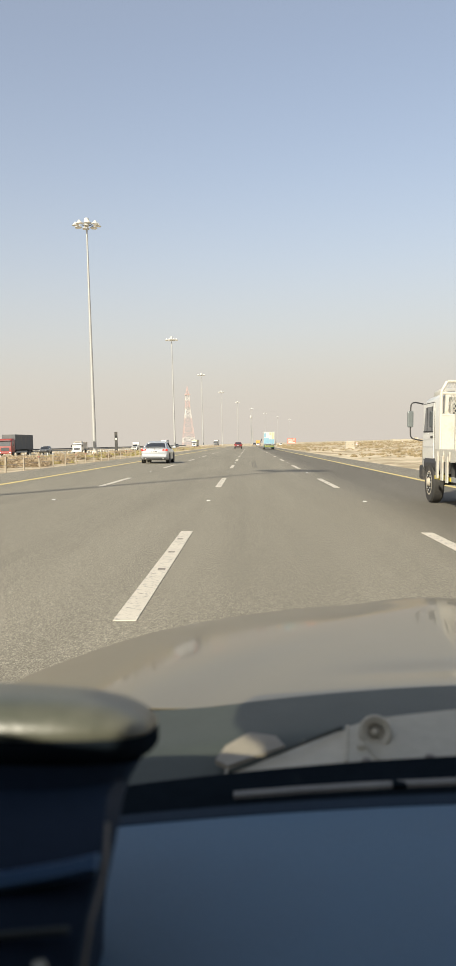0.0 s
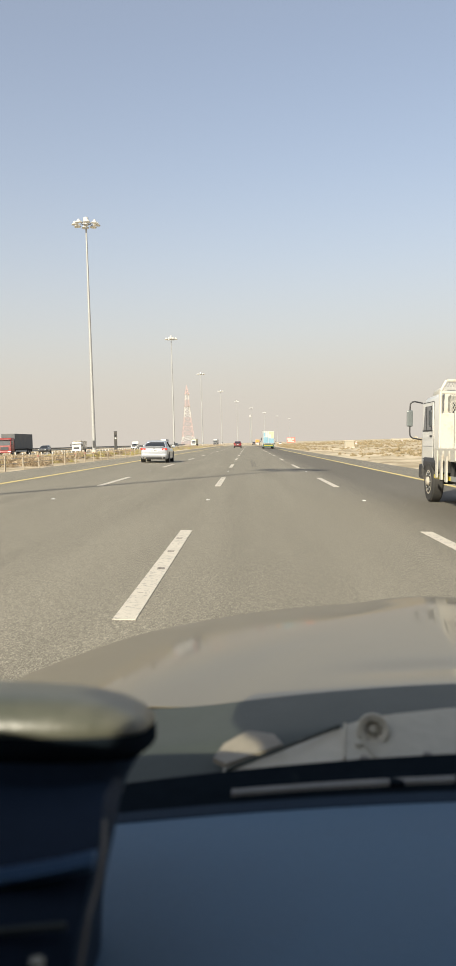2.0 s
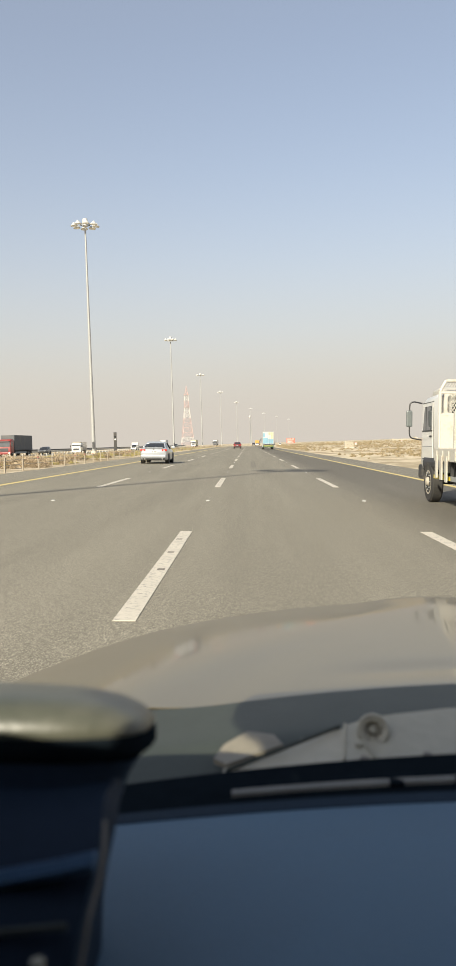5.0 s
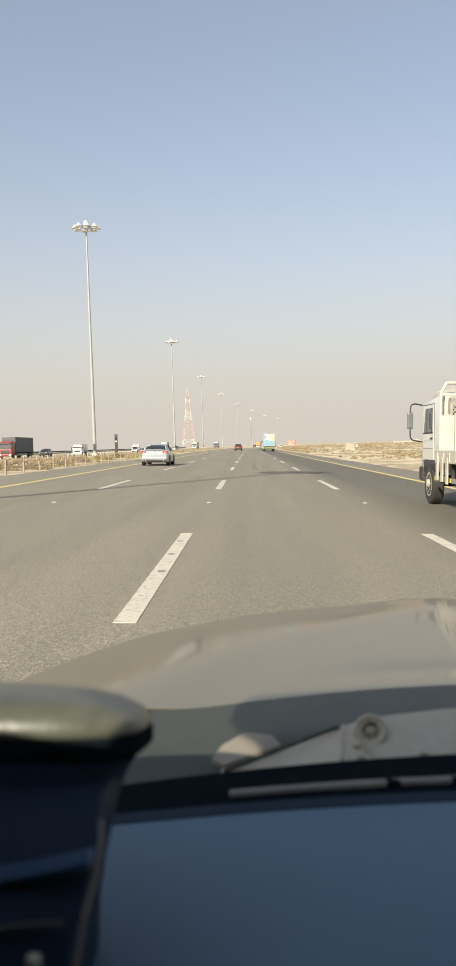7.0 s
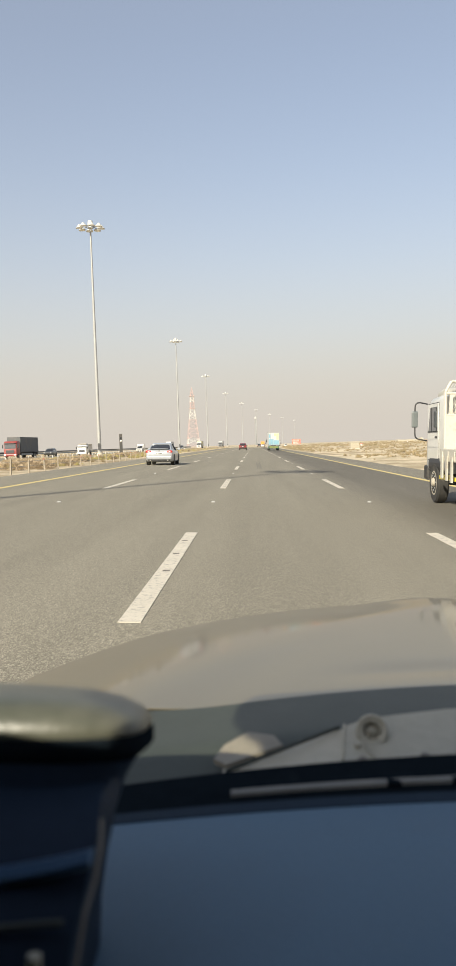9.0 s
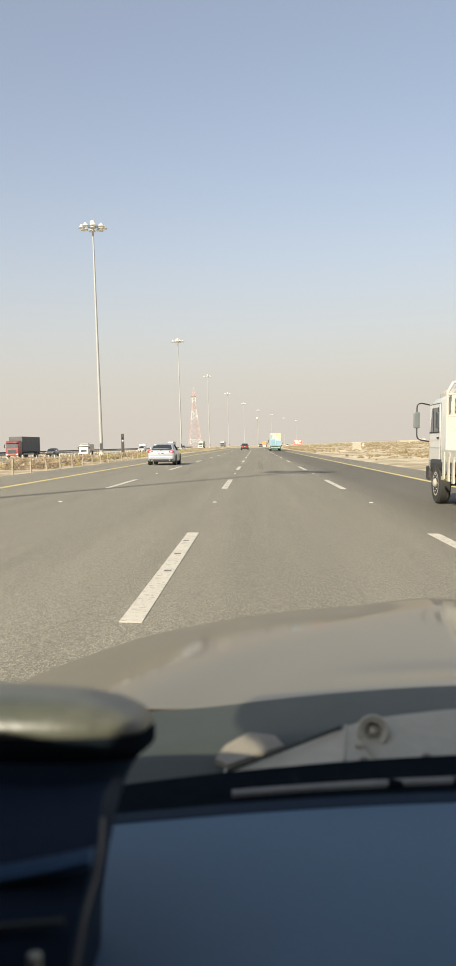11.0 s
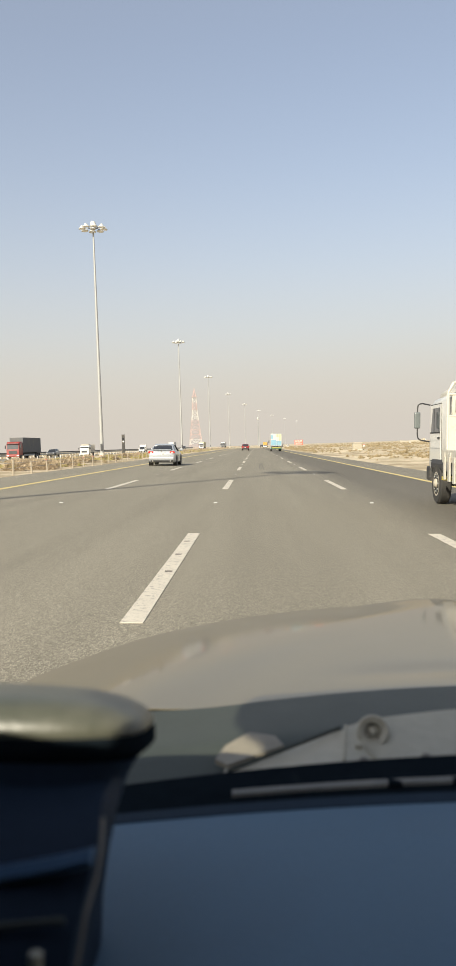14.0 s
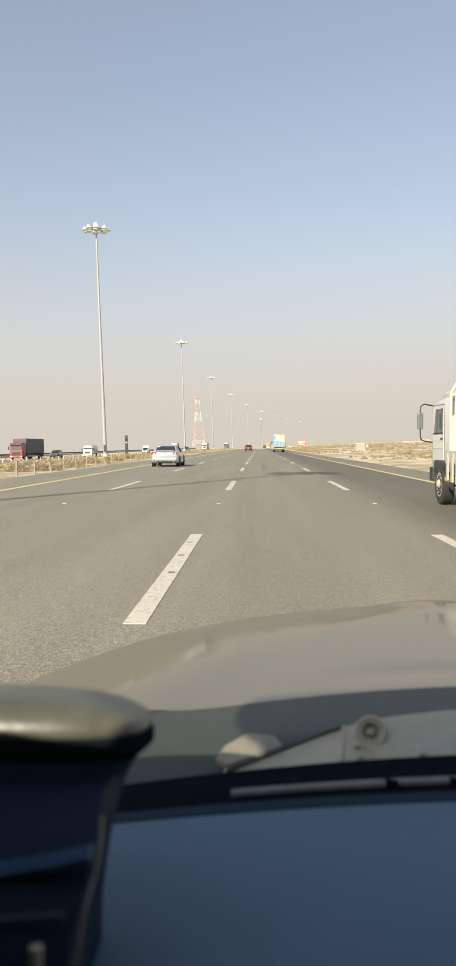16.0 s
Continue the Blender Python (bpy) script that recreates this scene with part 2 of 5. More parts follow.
CAR_GREY = surface("car_grey", (0.12, 0.12, 0.12), 0.3, 0.3, 0.06, 20, 1, coat=0.5)
MIRROR_GREY = surface("mirror_grey", (0.13, 0.145, 0.145), 0.35, 0.0, 0.08, 20, 3)
CHROME = surface("chrome", (0.8, 0.8, 0.8), 0.15, 1.0, 0.03)
CURTAIN_DARK = surface("dark_tarpaulin", (0.10, 0.105, 0.11), 0.7, 0.0, 0.15, 8, 0.7, (0.25, 0.2, 0.15), 0.4)
BOX_WHITE = surface("box_white", (0.52, 0.53, 0.52), 0.45, 0.0, 0.05, 10, 0.6, (0.5, 0.42, 0.32), 0.3)
PRINT_BLUE = surface("print_blue", (0.20, 0.37, 0.47), 0.5, 0.0, 0.15, 3, 0.8)
PRINT_YELLOW = surface("print_yellow", (0.50, 0.47, 0.30), 0.5, 0.0, 0.15, 3, 0.8)
PAINT_ORANGE = surface("orange_paint", (0.55, 0.26, 0.05), 0.5, 0.0, 0.1, 10, 1, (0.4, 0.28, 0.15), 0.3)
TEAL = surface("teal_paint", (0.04, 0.13, 0.10), 0.5, 0.0, 0.15, 10, 2)
BOARD_RED = surface("board_red", (0.62, 0.13, 0.09), 0.6, 0.0, 0.1, 3, 0.5, (0.7, 0.4, 0.3), 0.3)
ROOF_PAINT = surface("roof_paint", (0.16, 0.15, 0.11), 0.35, 0.2, 0.04, 60, 1.0, coat=0.3)
RUBBER_TRACE = surface("rubber_trace", (0.15, 0.136, 0.108), 0.85, 0.0, 0.2, 60, 2)
STUD_SCAR = surface("stud_scar", (0.14, 0.122, 0.10), 0.8, 0.0, 0.3, 60, 10)
OWN_PAINT = surface("own_car_paint", (0.147, 0.119, 0.066), 0.42, 0.2, 0.05, 90, 1.2, (0.19, 0.172, 0.122), 0.35, coat=0.47, coat_rough=0.06)
ARM_GREY = surface("wiper_arm_paint", (0.43, 0.395, 0.305), 0.5, 0.0, 0.12, 60, 5, (0.26, 0.23, 0.18), 0.35, 0.1)
COWL_GREY = surface("cowl_plastic", (0.40, 0.378, 0.30), 0.5, 0.0, 0.12, 60, 5, (0.35, 0.31, 0.24), 0.35, 0.1)
BLADE_GREY = surface("blade_grey", (0.175, 0.170, 0.148), 0.5, 0.0, 0.2, 60, 12, (0.25, 0.22, 0.16), 0.4)
COWL_DARK = surface("cowl_dark", (0.043, 0.051, 0.042), 0.6, 0.0, 0.12, 60, 5)
COWL_SUN_PATCH = surface("cowl_sun_patch", (0.185, 0.167, 0.128), 0.5, 0.0, 0.08, 40, 5, (0.5, 0.44, 0.34), 0.3)
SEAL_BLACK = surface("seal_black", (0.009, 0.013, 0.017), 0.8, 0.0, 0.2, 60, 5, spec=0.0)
DASH = surface("dash_plastic", (0.094, 0.166, 0.238), 0.6, 0.0, 0.08, 220, 6, (0.10, 0.12, 0.15), 0.25, 0.10, spec=0.3)
# dark colour imitating the dash's shading towards the screen base
DASH_EDGE_SHADE = surface("dash_edge_shade", (0.020, 0.034, 0.052), 0.7, 0.0, 0.12, 120, 6, spec=0.1)
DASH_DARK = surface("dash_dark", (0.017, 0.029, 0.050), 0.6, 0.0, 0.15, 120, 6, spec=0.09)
VISOR_LIT = surface("visor_lit", (0.076, 0.080, 0.059), 0.4, 0.0, 0.08, 120, 5, (0.35, 0.32, 0.25), 0.3, 0.08)
SATIN = surface("satin_trim", (0.17, 0.155, 0.13), 0.5, 0.4, 0.08, 60, 5)
BOSS_GREY = surface("boss_plastic", (0.36, 0.34, 0.27), 0.35, 0.1, 0.08, 60, 5, (0.4, 0.36, 0.28), 0.3)
PAINTED_SHEEN = surface("painted_sheen", (0.085, 0.17, 0.30), 0.35, 0.0, 0.1, 60, 5)
SCREEN_GLASS = windscreen_material()


# ---- mesh tools ----
def mesh_object(name, bm, material, parent=None, label="", smooth=False):
    me = bpy.data.meshes.new(name)
    bmesh.ops.recalc_face_normals(bm, faces=bm.faces)
    bm.to_mesh(me)
    bm.free()
    me.materials.append(material)
    if smooth:
        me.shade_smooth()
        me.set_sharp_from_angle(angle=radians(38))
    ob = new(name, me)
    if parent:
        ob.parent = parent
    if label:
        ob["label"] = label
    return ob


def part(name, bm, material, parent, label="", smooth=False):
    return mesh_object(name, bm, material, parent, label, smooth)


def thing(name, m, label, category, group="", kind=""):
    ob = new(name)
    ob.matrix_basis = m
    return tagged(ob, label, category, group, kind)


def box(bm, x0, x1, y0, y1, z0, z1, bevel=0.0, m=None):
    mm = Matrix.LocRotScale(((x0 + x1) / 2, (y0 + y1) / 2, (z0 + z1) / 2), None, (abs(x1 - x0), abs(y1 - y0), abs(z1 - z0)))
    vs = bmesh.ops.create_cube(bm, size=1, matrix=(m @ mm) if m else mm)["verts"]
    if bevel:
        es = list({e for v in vs for e in v.link_edges})
        bmesh.ops.bevel(bm, geom=es, offset=bevel, segments=2, affect="EDGES", profile=0.6)
    return bm


def B(x0, x1, y0, y1, z0, z1, bevel=0.0):
    return box(bmesh.new(), x0, x1, y0, y1, z0, z1, bevel)


def rod(bm, a, b, r0, r1=None, seg=8):
    a, b = Vector(a), Vector(b)
    d = b - a
    m = Matrix.Translation((a + b) / 2) @ d.to_track_quat("Z", "Y").to_matrix().to_4x4()
    bmesh.ops.create_cone(bm, cap_ends=True, segments=seg, radius1=r0, radius2=r0 if r1 is None else r1, depth=d.length, matrix=m)
    return bm


def R(a, b, r0, r1=None, seg=8):
    return rod(bmesh.new(), a, b, r0, r1, seg)


def lathe(profile, seg=16, m=None):
    """A turned solid about z from (radius, height) pairs."""
    bm = bmesh.new()
    rings = [[bm.verts.new((r * math.cos(a), r * math.sin(a), z)) for a in (2 * math.pi * i / seg for i in range(seg))] for r, z in profile]
    for p, q in zip(rings, rings[1:]):
        for i in range(seg):
            bm.faces.new((p[i], p[(i + 1) % seg], q[(i + 1) % seg], q[i]))
    bm.faces.new(rings[0][::-1])
    bm.faces.new(rings[-1])
    if m:
        bm.transform(m)
    return bm


def loft(rings, caps=True):
    bm = bmesh.new()
    vs = [[bm.verts.new(p) for p in r] for r in rings]
    k = len(vs[0])
    for p, q in zip(vs, vs[1:]):
        for i in range(k):
            bm.faces.new((p[i], p[(i + 1) % k], q[(i + 1) % k], q[i]))
    if caps:
        bm.faces.new(vs[0][::-1])
        bm.faces.new(vs[-1])
    return bm


def sheet(fn, nu, nv, thick=0.0):
    """A surface fn(u, v) over the unit square, given thickness downwards."""
    bm = bmesh.new()
    g = [[bm.verts.new(fn(i / nu, j / nv)) for i in range(nu + 1)] for j in range(nv + 1)]
    for j in range(nv):
        for i in range(nu):
            bm.faces.new((g[j][i], g[j][i + 1], g[j + 1][i + 1], g[j + 1][i]))
    if thick:
        low = [[bm.verts.new(v.co - Vector((0, 0, thick))) for v in row] for row in g]
        for j in range(nv):
            for i in range(nu):
                bm.faces.new((low[j][i + 1], low[j][i], low[j + 1][i], low[j + 1][i + 1]))
        edge = [(0, i) for i in range(nu)] + [(j, nu) for j in range(nv)] + [(nv, i) for i in range(nu, 0, -1)] + [(j, 0) for j in range(nv, 0, -1)]
        for (a, b), (c, d) in zip(edge, edge[1:] + edge[:1]):
            bm.faces.new((g[a][b], low[a][b], low[c][d], g[c][d]))
    return bm


def prism(points, depth_from, depth_to, axis="y"):
    """A flat outline of (across, up) points given depth along an axis."""
    def at(p, d):
        return (p[0], d, p[1]) if axis == "y" else ((d, p[0], p[1]) if axis == "x" else (p[0], p[1], d))
    return loft([[at(p, depth_from) for p in points], [at(p, depth_to) for p in points]])


def lettering(text, size, m, parent, material):
    cu = bpy.data.curves.new("lettering", "FONT")
    cu.body, cu.size, cu.align_x, cu.align_y, cu.extrude = text, size, "CENTER", "CENTER", 0.002
    cu.materials.append(material)
    ob = new("lettering", cu)
    ob.parent, ob.matrix_basis = parent, m
    return ob


def bend(y):
    """How far the road has swung to the right at y metres ahead."""
    return (y - 215) ** 2 / 7800 if y > 215 else 0.0


def heading(y):
    return -math.degrees(math.atan((y - 215) / 3900)) if y > 215 else 0.0


def on_road(x, y, z=0.0, turn=0.0):
    return ROAD @ pose(x + bend(y), y, z, 0, 0, heading(y) + turn)


def smooth(a, b, t):
    t = min(1, max(0, (t - a) / (b - a)))
    return t * t * (3 - 2 * t)


TILT = math.tan(radians(1.8))


def land(x, y):
    """Height of the open ground, x counted from the road's line."""
    ripple = 0.18 * noise.noise((x * 0.05, y * 0.05, 0)) + 0.07 * noise.noise((x * 0.3, y * 0.2, 3))
    far = noise.noise((x * 0.004, y * 0.004, 7))
    if x < -30.5:
        return 0.22 + ripple * 0.5 * smooth(-52, -60, x) + smooth(-70, -300, x) * (0.5 * far - 0.2)
    if x < -10.8:
        t = smooth(-10.8, -16, x)
        return (10.8 * TILT - 0.03) * (1 - t) + 0.5 * t * (1 - smooth(-24, -30, x)) + 0.22 * t * smooth(-24, -30, x) + ripple * t * (1 - smooth(-24, -30, x))
    if x <= 8.9:
        return -x * TILT - 0.08
    t = smooth(8.9, 16, x)
    return (-8.9 * TILT - 0.06) * (1 - t) - 0.35 * t + ripple * t * 1.6 + smooth(30, 250, x) * (0.9 * far + 0.5)


# ---- ground and roads ----
def strip(x0, x1, ys, z):
    """A band of road surface following the bend, with thickness."""
    def fn(u, v):
        y = ys[round(v * (len(ys) - 1))]
        return (x0 + (x1 - x0) * u + bend(y), y, z)
    return sheet(fn, 1, len(ys) - 1)


LONG = [-160, -60, 0, 20, 40, 60, 100, 150, 215] + [215 + 25 * i for i in range(1, 50)]


def ground_sheet():
    xs = [-4200, -2500, -1400, -800, -500, -330, -220, -150, -110, -85, -70, -60, -55, -51, -40, -31, -30, -28, -26, -24, -22, -20, -18, -16, -14, -12.5, -11.5, -10.8,
          -9, 0, 7, 8.9, 9.4, 10.2, 11, 12, 13.5, 15, 17, 20, 23, 27, 32, 38, 45, 55, 70, 90, 120, 160, 220, 300, 420, 600, 900, 1400, 2300, 4200]
    ys = [-400, -150, -60, -20, 0] + [8 + 4 * i for i in range(60)] + [250 + 14 * i for i in range(30)] + [700, 800, 950, 1150, 1400, 1800, 2400, 3200, 4300]
    vs, fs = [], []
    for y in ys:
        k = min(bend(y), 150)
        for x in xs:
            w = 1.0 if abs(x) < 120 else max(0.0, 1 - (abs(x) - 120) / 400)
            vs.append((x + k * w, y, land(x, y)))
    n = len(xs)
    for j in range(len(ys) - 1):
        for i in range(n - 1):
            a = j * n + i
            fs.append((a, a + 1, a + n + 1, a + n))
    me = bpy.data.meshes.new("ground")
    me.from_pydata(vs, [], fs)
    me.materials.append(SAND)
    me.shade_smooth()
    return tagged(new("ground", me), "pale yellow desert sand with drifts and dry patches", "ground", kind="structure")


ground_sheet()
road = mesh_object("road", strip(-10.8, 8.9, LONG, 0.0), ASPHALT)
road.matrix_basis = ROAD
tagged(road, "worn grey asphalt motorway with four marked lanes and shoulders", "road", kind="structure")
for x, lab in ((-7.97, "faded yellow edge line"), (6.46, "faded yellow edge line")):
    part("edge_line", strip(x - 0.115, x + 0.115, LONG, 0.006), YELLOW_LINE, road, lab)
dash_mesh = None
for x in (-4.62, -0.95, 2.72):
    for i in range(-1, 40):
        y = 5.8 + 18 * i
        if dash_mesh is None:
            bm = B(-0.09, 0.09, 0, 6.0, 0.0005, 0.006)
            d = part("lane_dash", bm, WHITE_LINE, road, "worn white lane dash")
            dash_mesh = d.data
        else:
            d = new("lane_dash", dash_mesh)
            d.parent = road
        d.matrix_basis = pose(x + bend(y), y, 0, 0, 0, heading(y))
# old stud scars on the near dashes and reflective studs in the gaps
scar = stud = None
for x in (-4.62, -0.95, 2.72):
    for i in range(0, 8):
        y = 5.8 + 18 * i
        for dy in (1.1, 2.4, 3.7, 5.0):
            if (5 * i + int(2 * dy) + round(x)) % 3 == 1:
                continue
            if scar is None:
                o = part("stud_scar", B(-0.04, 0.04, -0.045, 0.045, 0.0062, 0.0074), STUD_SCAR, road, "dark square where a road stud sat")
                scar = o.data
            else:
                o = new("stud_scar", scar)
                o.parent = road
            o.matrix_basis = pose(x + 0.02 * math.sin(7 * i + dy), y + dy, 0, 0, 0, 4 * math.sin(3 * i + dy))
        if stud is None:
            bm = loft([[(sx * w, sy * l, z) for sx, sy in ((-1, -1), (1, -1), (1, 1), (-1, 1))] for w, l, z in ((0.045, 0.05, 0.001), (0.04, 0.04, 0.012), (0.028, 0.018, 0.018))])
            o = part("road_stud", bm, LAMP_WHITE, road, "small white reflective road stud")
            stud = o.data
        else:
            o = new("road_stud", stud)
            o.parent = road
        o.matrix_basis = pose(x, y + 12.3, 0)

# a braking car's rubber in the middle of the lane
for x, w in ((0.24, 0.035), (0.33, 0.02), (0.44, 0.04)):
    part("skid_mark", strip(x - w, x + w, [43, 46, 49, 52, 55, 58], 0.004), RUBBER_TRACE, road, "dark streak of tyre rubber")

LONG_OPP = [-60, 0, 60, 130, 215] + [215 + 30 * i for i in range(1, 35)]
far_road = mesh_object("opposite_road", strip(-50.5, -31.0, LONG_OPP, 0.29), ASPHALT)
tagged(far_road, "grey asphalt opposite carriageway beyond the sandy median", "road", kind="structure")


# ---- scrub ----
def scrub(name, count, spots, lo, hi, label, seed, blades=30, width=0.02, material=None):
    rnd = random.Random(seed)
    vs, fs = [], []
    for _ in range(count):
        x, y = spots(rnd)
        h = rnd.uniform(lo, hi)
        w = h * rnd.uniform(0.8, 1.7)
        cx, cz = x + bend(y), land(x, y) - 0.03
        for _ in range(rnd.randint(int(blades * 0.8), int(blades * 1.2))):
            a, out = rnd.uniform(0, 6.283), rnd.uniform(0.1, 1)
            bx, by = cx + math.cos(a) * w * 0.3 * out, y + math.sin(a) * w * 0.3 * out
            tx, ty = cx + math.cos(a) * w * out + rnd.uniform(-.2, .2) * w, y + math.sin(a) * w * out + rnd.uniform(-.2, .2) * w
            tz = cz + h * math.sqrt(max(0.05, 1 - 0.85 * out * out)) * rnd.uniform(0.45, 1.1)
            b = rnd.uniform(0.6, 1.4) * width * (0.6 + h)
            sx, sy = -math.sin(a + rnd.uniform(-1, 1)) * b, math.cos(a) * b
            k = len(vs)
            vs += [(bx - sx, by - sy, cz), (bx + sx, by + sy, cz), ((bx + tx) / 2 + sx * 1.6, (by + ty) / 2 + sy * 1.6, (cz + tz) / 2 + h * 0.12), (tx, ty, tz),
                   ((bx + tx) / 2 - sx * 1.6, (by + ty) / 2 - sy * 1.6, (cz + tz) / 2 + h * 0.12)]
            fs.append((k, k + 1, k + 2, k + 3, k + 4))
    me = bpy.data.meshes.new(name)
    me.from_pydata(vs, [], fs)
    me.materials.append(material or SCRUB)
    return tagged(new(name, me), label, "scrub", kind="stuff")


def twig_bushes(name, count, spots, lo, hi, label, seed):
    """Rounded dry shrubs: a fuzz of short crossing twigs filling a low dome."""
    rnd = random.Random(seed)
    vs, fs = [], []
    for _ in range(count):
        x, y = spots(rnd)
        h = rnd.uniform(lo, hi)
        w = h * rnd.uniform(0.9, 1.7)
        cx, cz = x + bend(y), land(x, y) - 0.03
        for _ in range(int(1500 * (h / hi))):
            a, e, q = rnd.uniform(0, 6.283), rnd.uniform(-0.1, 1.0), rnd.uniform(0.35, 1.0) ** 0.6
            lump = q * (0.82 + 0.25 * noise.noise((x + 2 * math.cos(a), y + 2 * math.sin(a), 2 * e)))
            c = math.sqrt(max(0.0, 1 - e * e))
            p = Vector((cx + w * lump * c * math.cos(a), y + w * lump * c * math.sin(a), cz + h * max(0.02, lump * e)))
            d = Vector((c * math.cos(a) + rnd.uniform(-.9, .9), c * math.sin(a) + rnd.uniform(-.9, .9), 0.5 * e + rnd.uniform(-.3, .9))).normalized() * rnd.uniform(0.07, 0.19)
            k = Vector((rnd.uniform(-1, 1), rnd.uniform(-1, 1), rnd.uniform(-1, 1))).normalized() * rnd.uniform(0.010, 0.022)
            n = len(vs)
            vs += [p - k, p + k, p + d + k * 0.4, p + d - k * 0.4]
            fs.append((n, n + 1, n + 2, n + 3))
    me = bpy.data.meshes.new(name)
    me.from_pydata(vs, [], fs)
    me.materials.append(BUSH)
    return tagged(new(name, me), label, "scrub", kind="stuff")


def median_spots(r):
    y = 22 + 330 * r.random() ** 1.5
    return r.choice((r.uniform(-12.2, -27), r.uniform(-13, -19), r.uniform(-54, -75))), y


def clumped(r):
    while True:
        y = 14 + 520 * r.random() ** 1.2
        x = 10.5 + 230 * r.random() ** 1.5
        if noise.noise((x * 0.06, y * 0.03, 11)) > r.uniform(-0.35, 0.35):
            return x, y


def grass_spots(r):
    while True:
        x, y = r.uniform(-12.0, -21.0), 18 + 230 * r.random() ** 1.4
        if noise.noise((x * 0.25, y * 0.09, 23)) > r.uniform(-0.1, 0.4):
            return x, y


scrub("median_grass", 900, grass_spots, 0.14, 0.40, "yellow-green clumps of dry grass on the median", 17, 80, 0.007, GRASS)
scrub("median_scrub", 2200, median_spots, 0.08, 0.26, "dry straw-coloured scrub tufts on the sandy median", 4, 70, 0.009)
scrub("median_bushes", 16, lambda r: (r.uniform(-12.5, -15.5), 60 + 200 * r.random()), 0.3, 0.55, "larger dry brown bushes beside the fence posts", 9, 220, 0.007)
twig_bushes("fence_bushes", 13, lambda r: (r.uniform(-12.2, -16.5), 31 + 80 * r.random()), 0.35, 0.80, "fuzzy pinkish brown thorn bushes behind the fence", 12)
twig_bushes("large_bushes", 6, lambda r: (r.uniform(-12.3, -14.3), r.uniform(40, 72)), 0.6, 0.95, "tall fuzzy thorn bushes crowding the fence posts", 31)
scrub("desert_scrub", 10000, clumped, 0.12, 0.40, "low dry tufts scattered over the desert sand", 5, 34, 0.014)
scrub("far_scrub", 3500, lambda r: (r.uniform(20, 480), 260 + 800 * r.random() ** 1.3), 0.3, 0.8, "far dry bushes on the desert plain", 6, 26, 0.02)


# ---- fence of posts on the median edge ----
fence = thing("post_fence", pose(0, 0, 0), "row of short weathered posts with two wires along the median", "fence", kind="")
post_meshes = []
for k in range(4):
    rnd = random.Random(k)
    bm = loft([[(sx * w + rnd.uniform(-.006, .006), sy * w, z) for sx, sy in ((-1, -1), (1, -1), (1, 1), (-1, 1))] for w, z in ((0.036, -0.15), (0.036, 0.3), (0.034, 0.60 + 0.03 * k), (0.028, 0.63 + 0.03 * k))])
    me = bpy.data.meshes.new("post")
    bmesh.ops.recalc_face_normals(bm, faces=bm.faces)
    bm.to_mesh(me)
    bm.free()
    me.materials.append(POST_WOOD)
    cap = bpy.data.meshes.new("post_cap")
    bm = B(-0.042, 0.042, -0.042, 0.042, 0.56 + 0.03 * k, 0.64 + 0.03 * k, 0.008)
    bm.to_mesh(cap)
    bm.free()
    cap.materials.append(CAP_RED)
    post_meshes.append((me, cap))
rnd = random.Random(21)
for i in range(120):
    y = 15.0 + 2.95 * i
    x = -11.35
    p = new("post", post_meshes[i % 4][0])
    p.parent = fence
    p.matrix_basis = pose(x + bend(y), y, land(x, y), rnd.uniform(-3, 3), rnd.uniform(-3, 3), rnd.uniform(-10, 10))
    if rnd.random() < 0.45:
        c = new("post_cap", post_meshes[i % 4][1])
        c.parent = p
for h in (0.34, 0.58):
    bm = bmesh.new()
    for i in range(59):
        y = 15.0 + 5.9 * i
        rod(bm, (-11.35 + bend(y), y, land(-11.35, y) + h), (-11.35 + bend(y + 5.9), y + 5.9, land(-11.35, y + 5.9) + h), 0.008, seg=4)
    part("wire", bm, GALV, fence, "thin steel wire")

# ---- low marker posts along the opposite carriageway ----
verge = thing("verge_posts", pose(0, 0, 0), "row of low pale posts along the opposite verge", "posts")
short = None
for i in range(90):
    y = 40 + 3.0 * i
    if short is None:
        o = part("verge_post", loft([[(sx * w, sy * w, z) for sx, sy in ((-1, -1), (1, -1), (1, 1), (-1, 1))] for w, z in ((0.05, -0.1), (0.05, 0.50), (0.03, 0.56))]), LAMP_WHITE, verge)
        short = o.data
    else:
        o = new("verge_post", short)
        o.parent = verge
    o.matrix_basis = pose(-28.6 + bend(y), y, land(-28.6, y), 2 * math.sin(5 * i), 2 * math.sin(7 * i), 0)

# ---- guard rail on the far side of the opposite road ----
rail = thing("guard_rail", pose(0, 0, 0), "long dark steel guard rail beyond the opposite carriageway", "guard rail")
YS = [40 + 8 * i for i in range(60)]
prof = [(0.0, 0.45), (0.05, 0.50), (0.05, 0.58), (0.0, 0.63), (0.05, 0.68), (0.05, 0.76), (0.0, 0.81), (-0.012, 0.81), (-0.012, 0.45)]
for top in (0.0, 0.42):
    part("beam", loft([[(-53 + px + bend(y), y, 0.22 + pz + top) for px, pz in prof] for y in YS]), DARK_STEEL if top else GALV, rail)
post = None
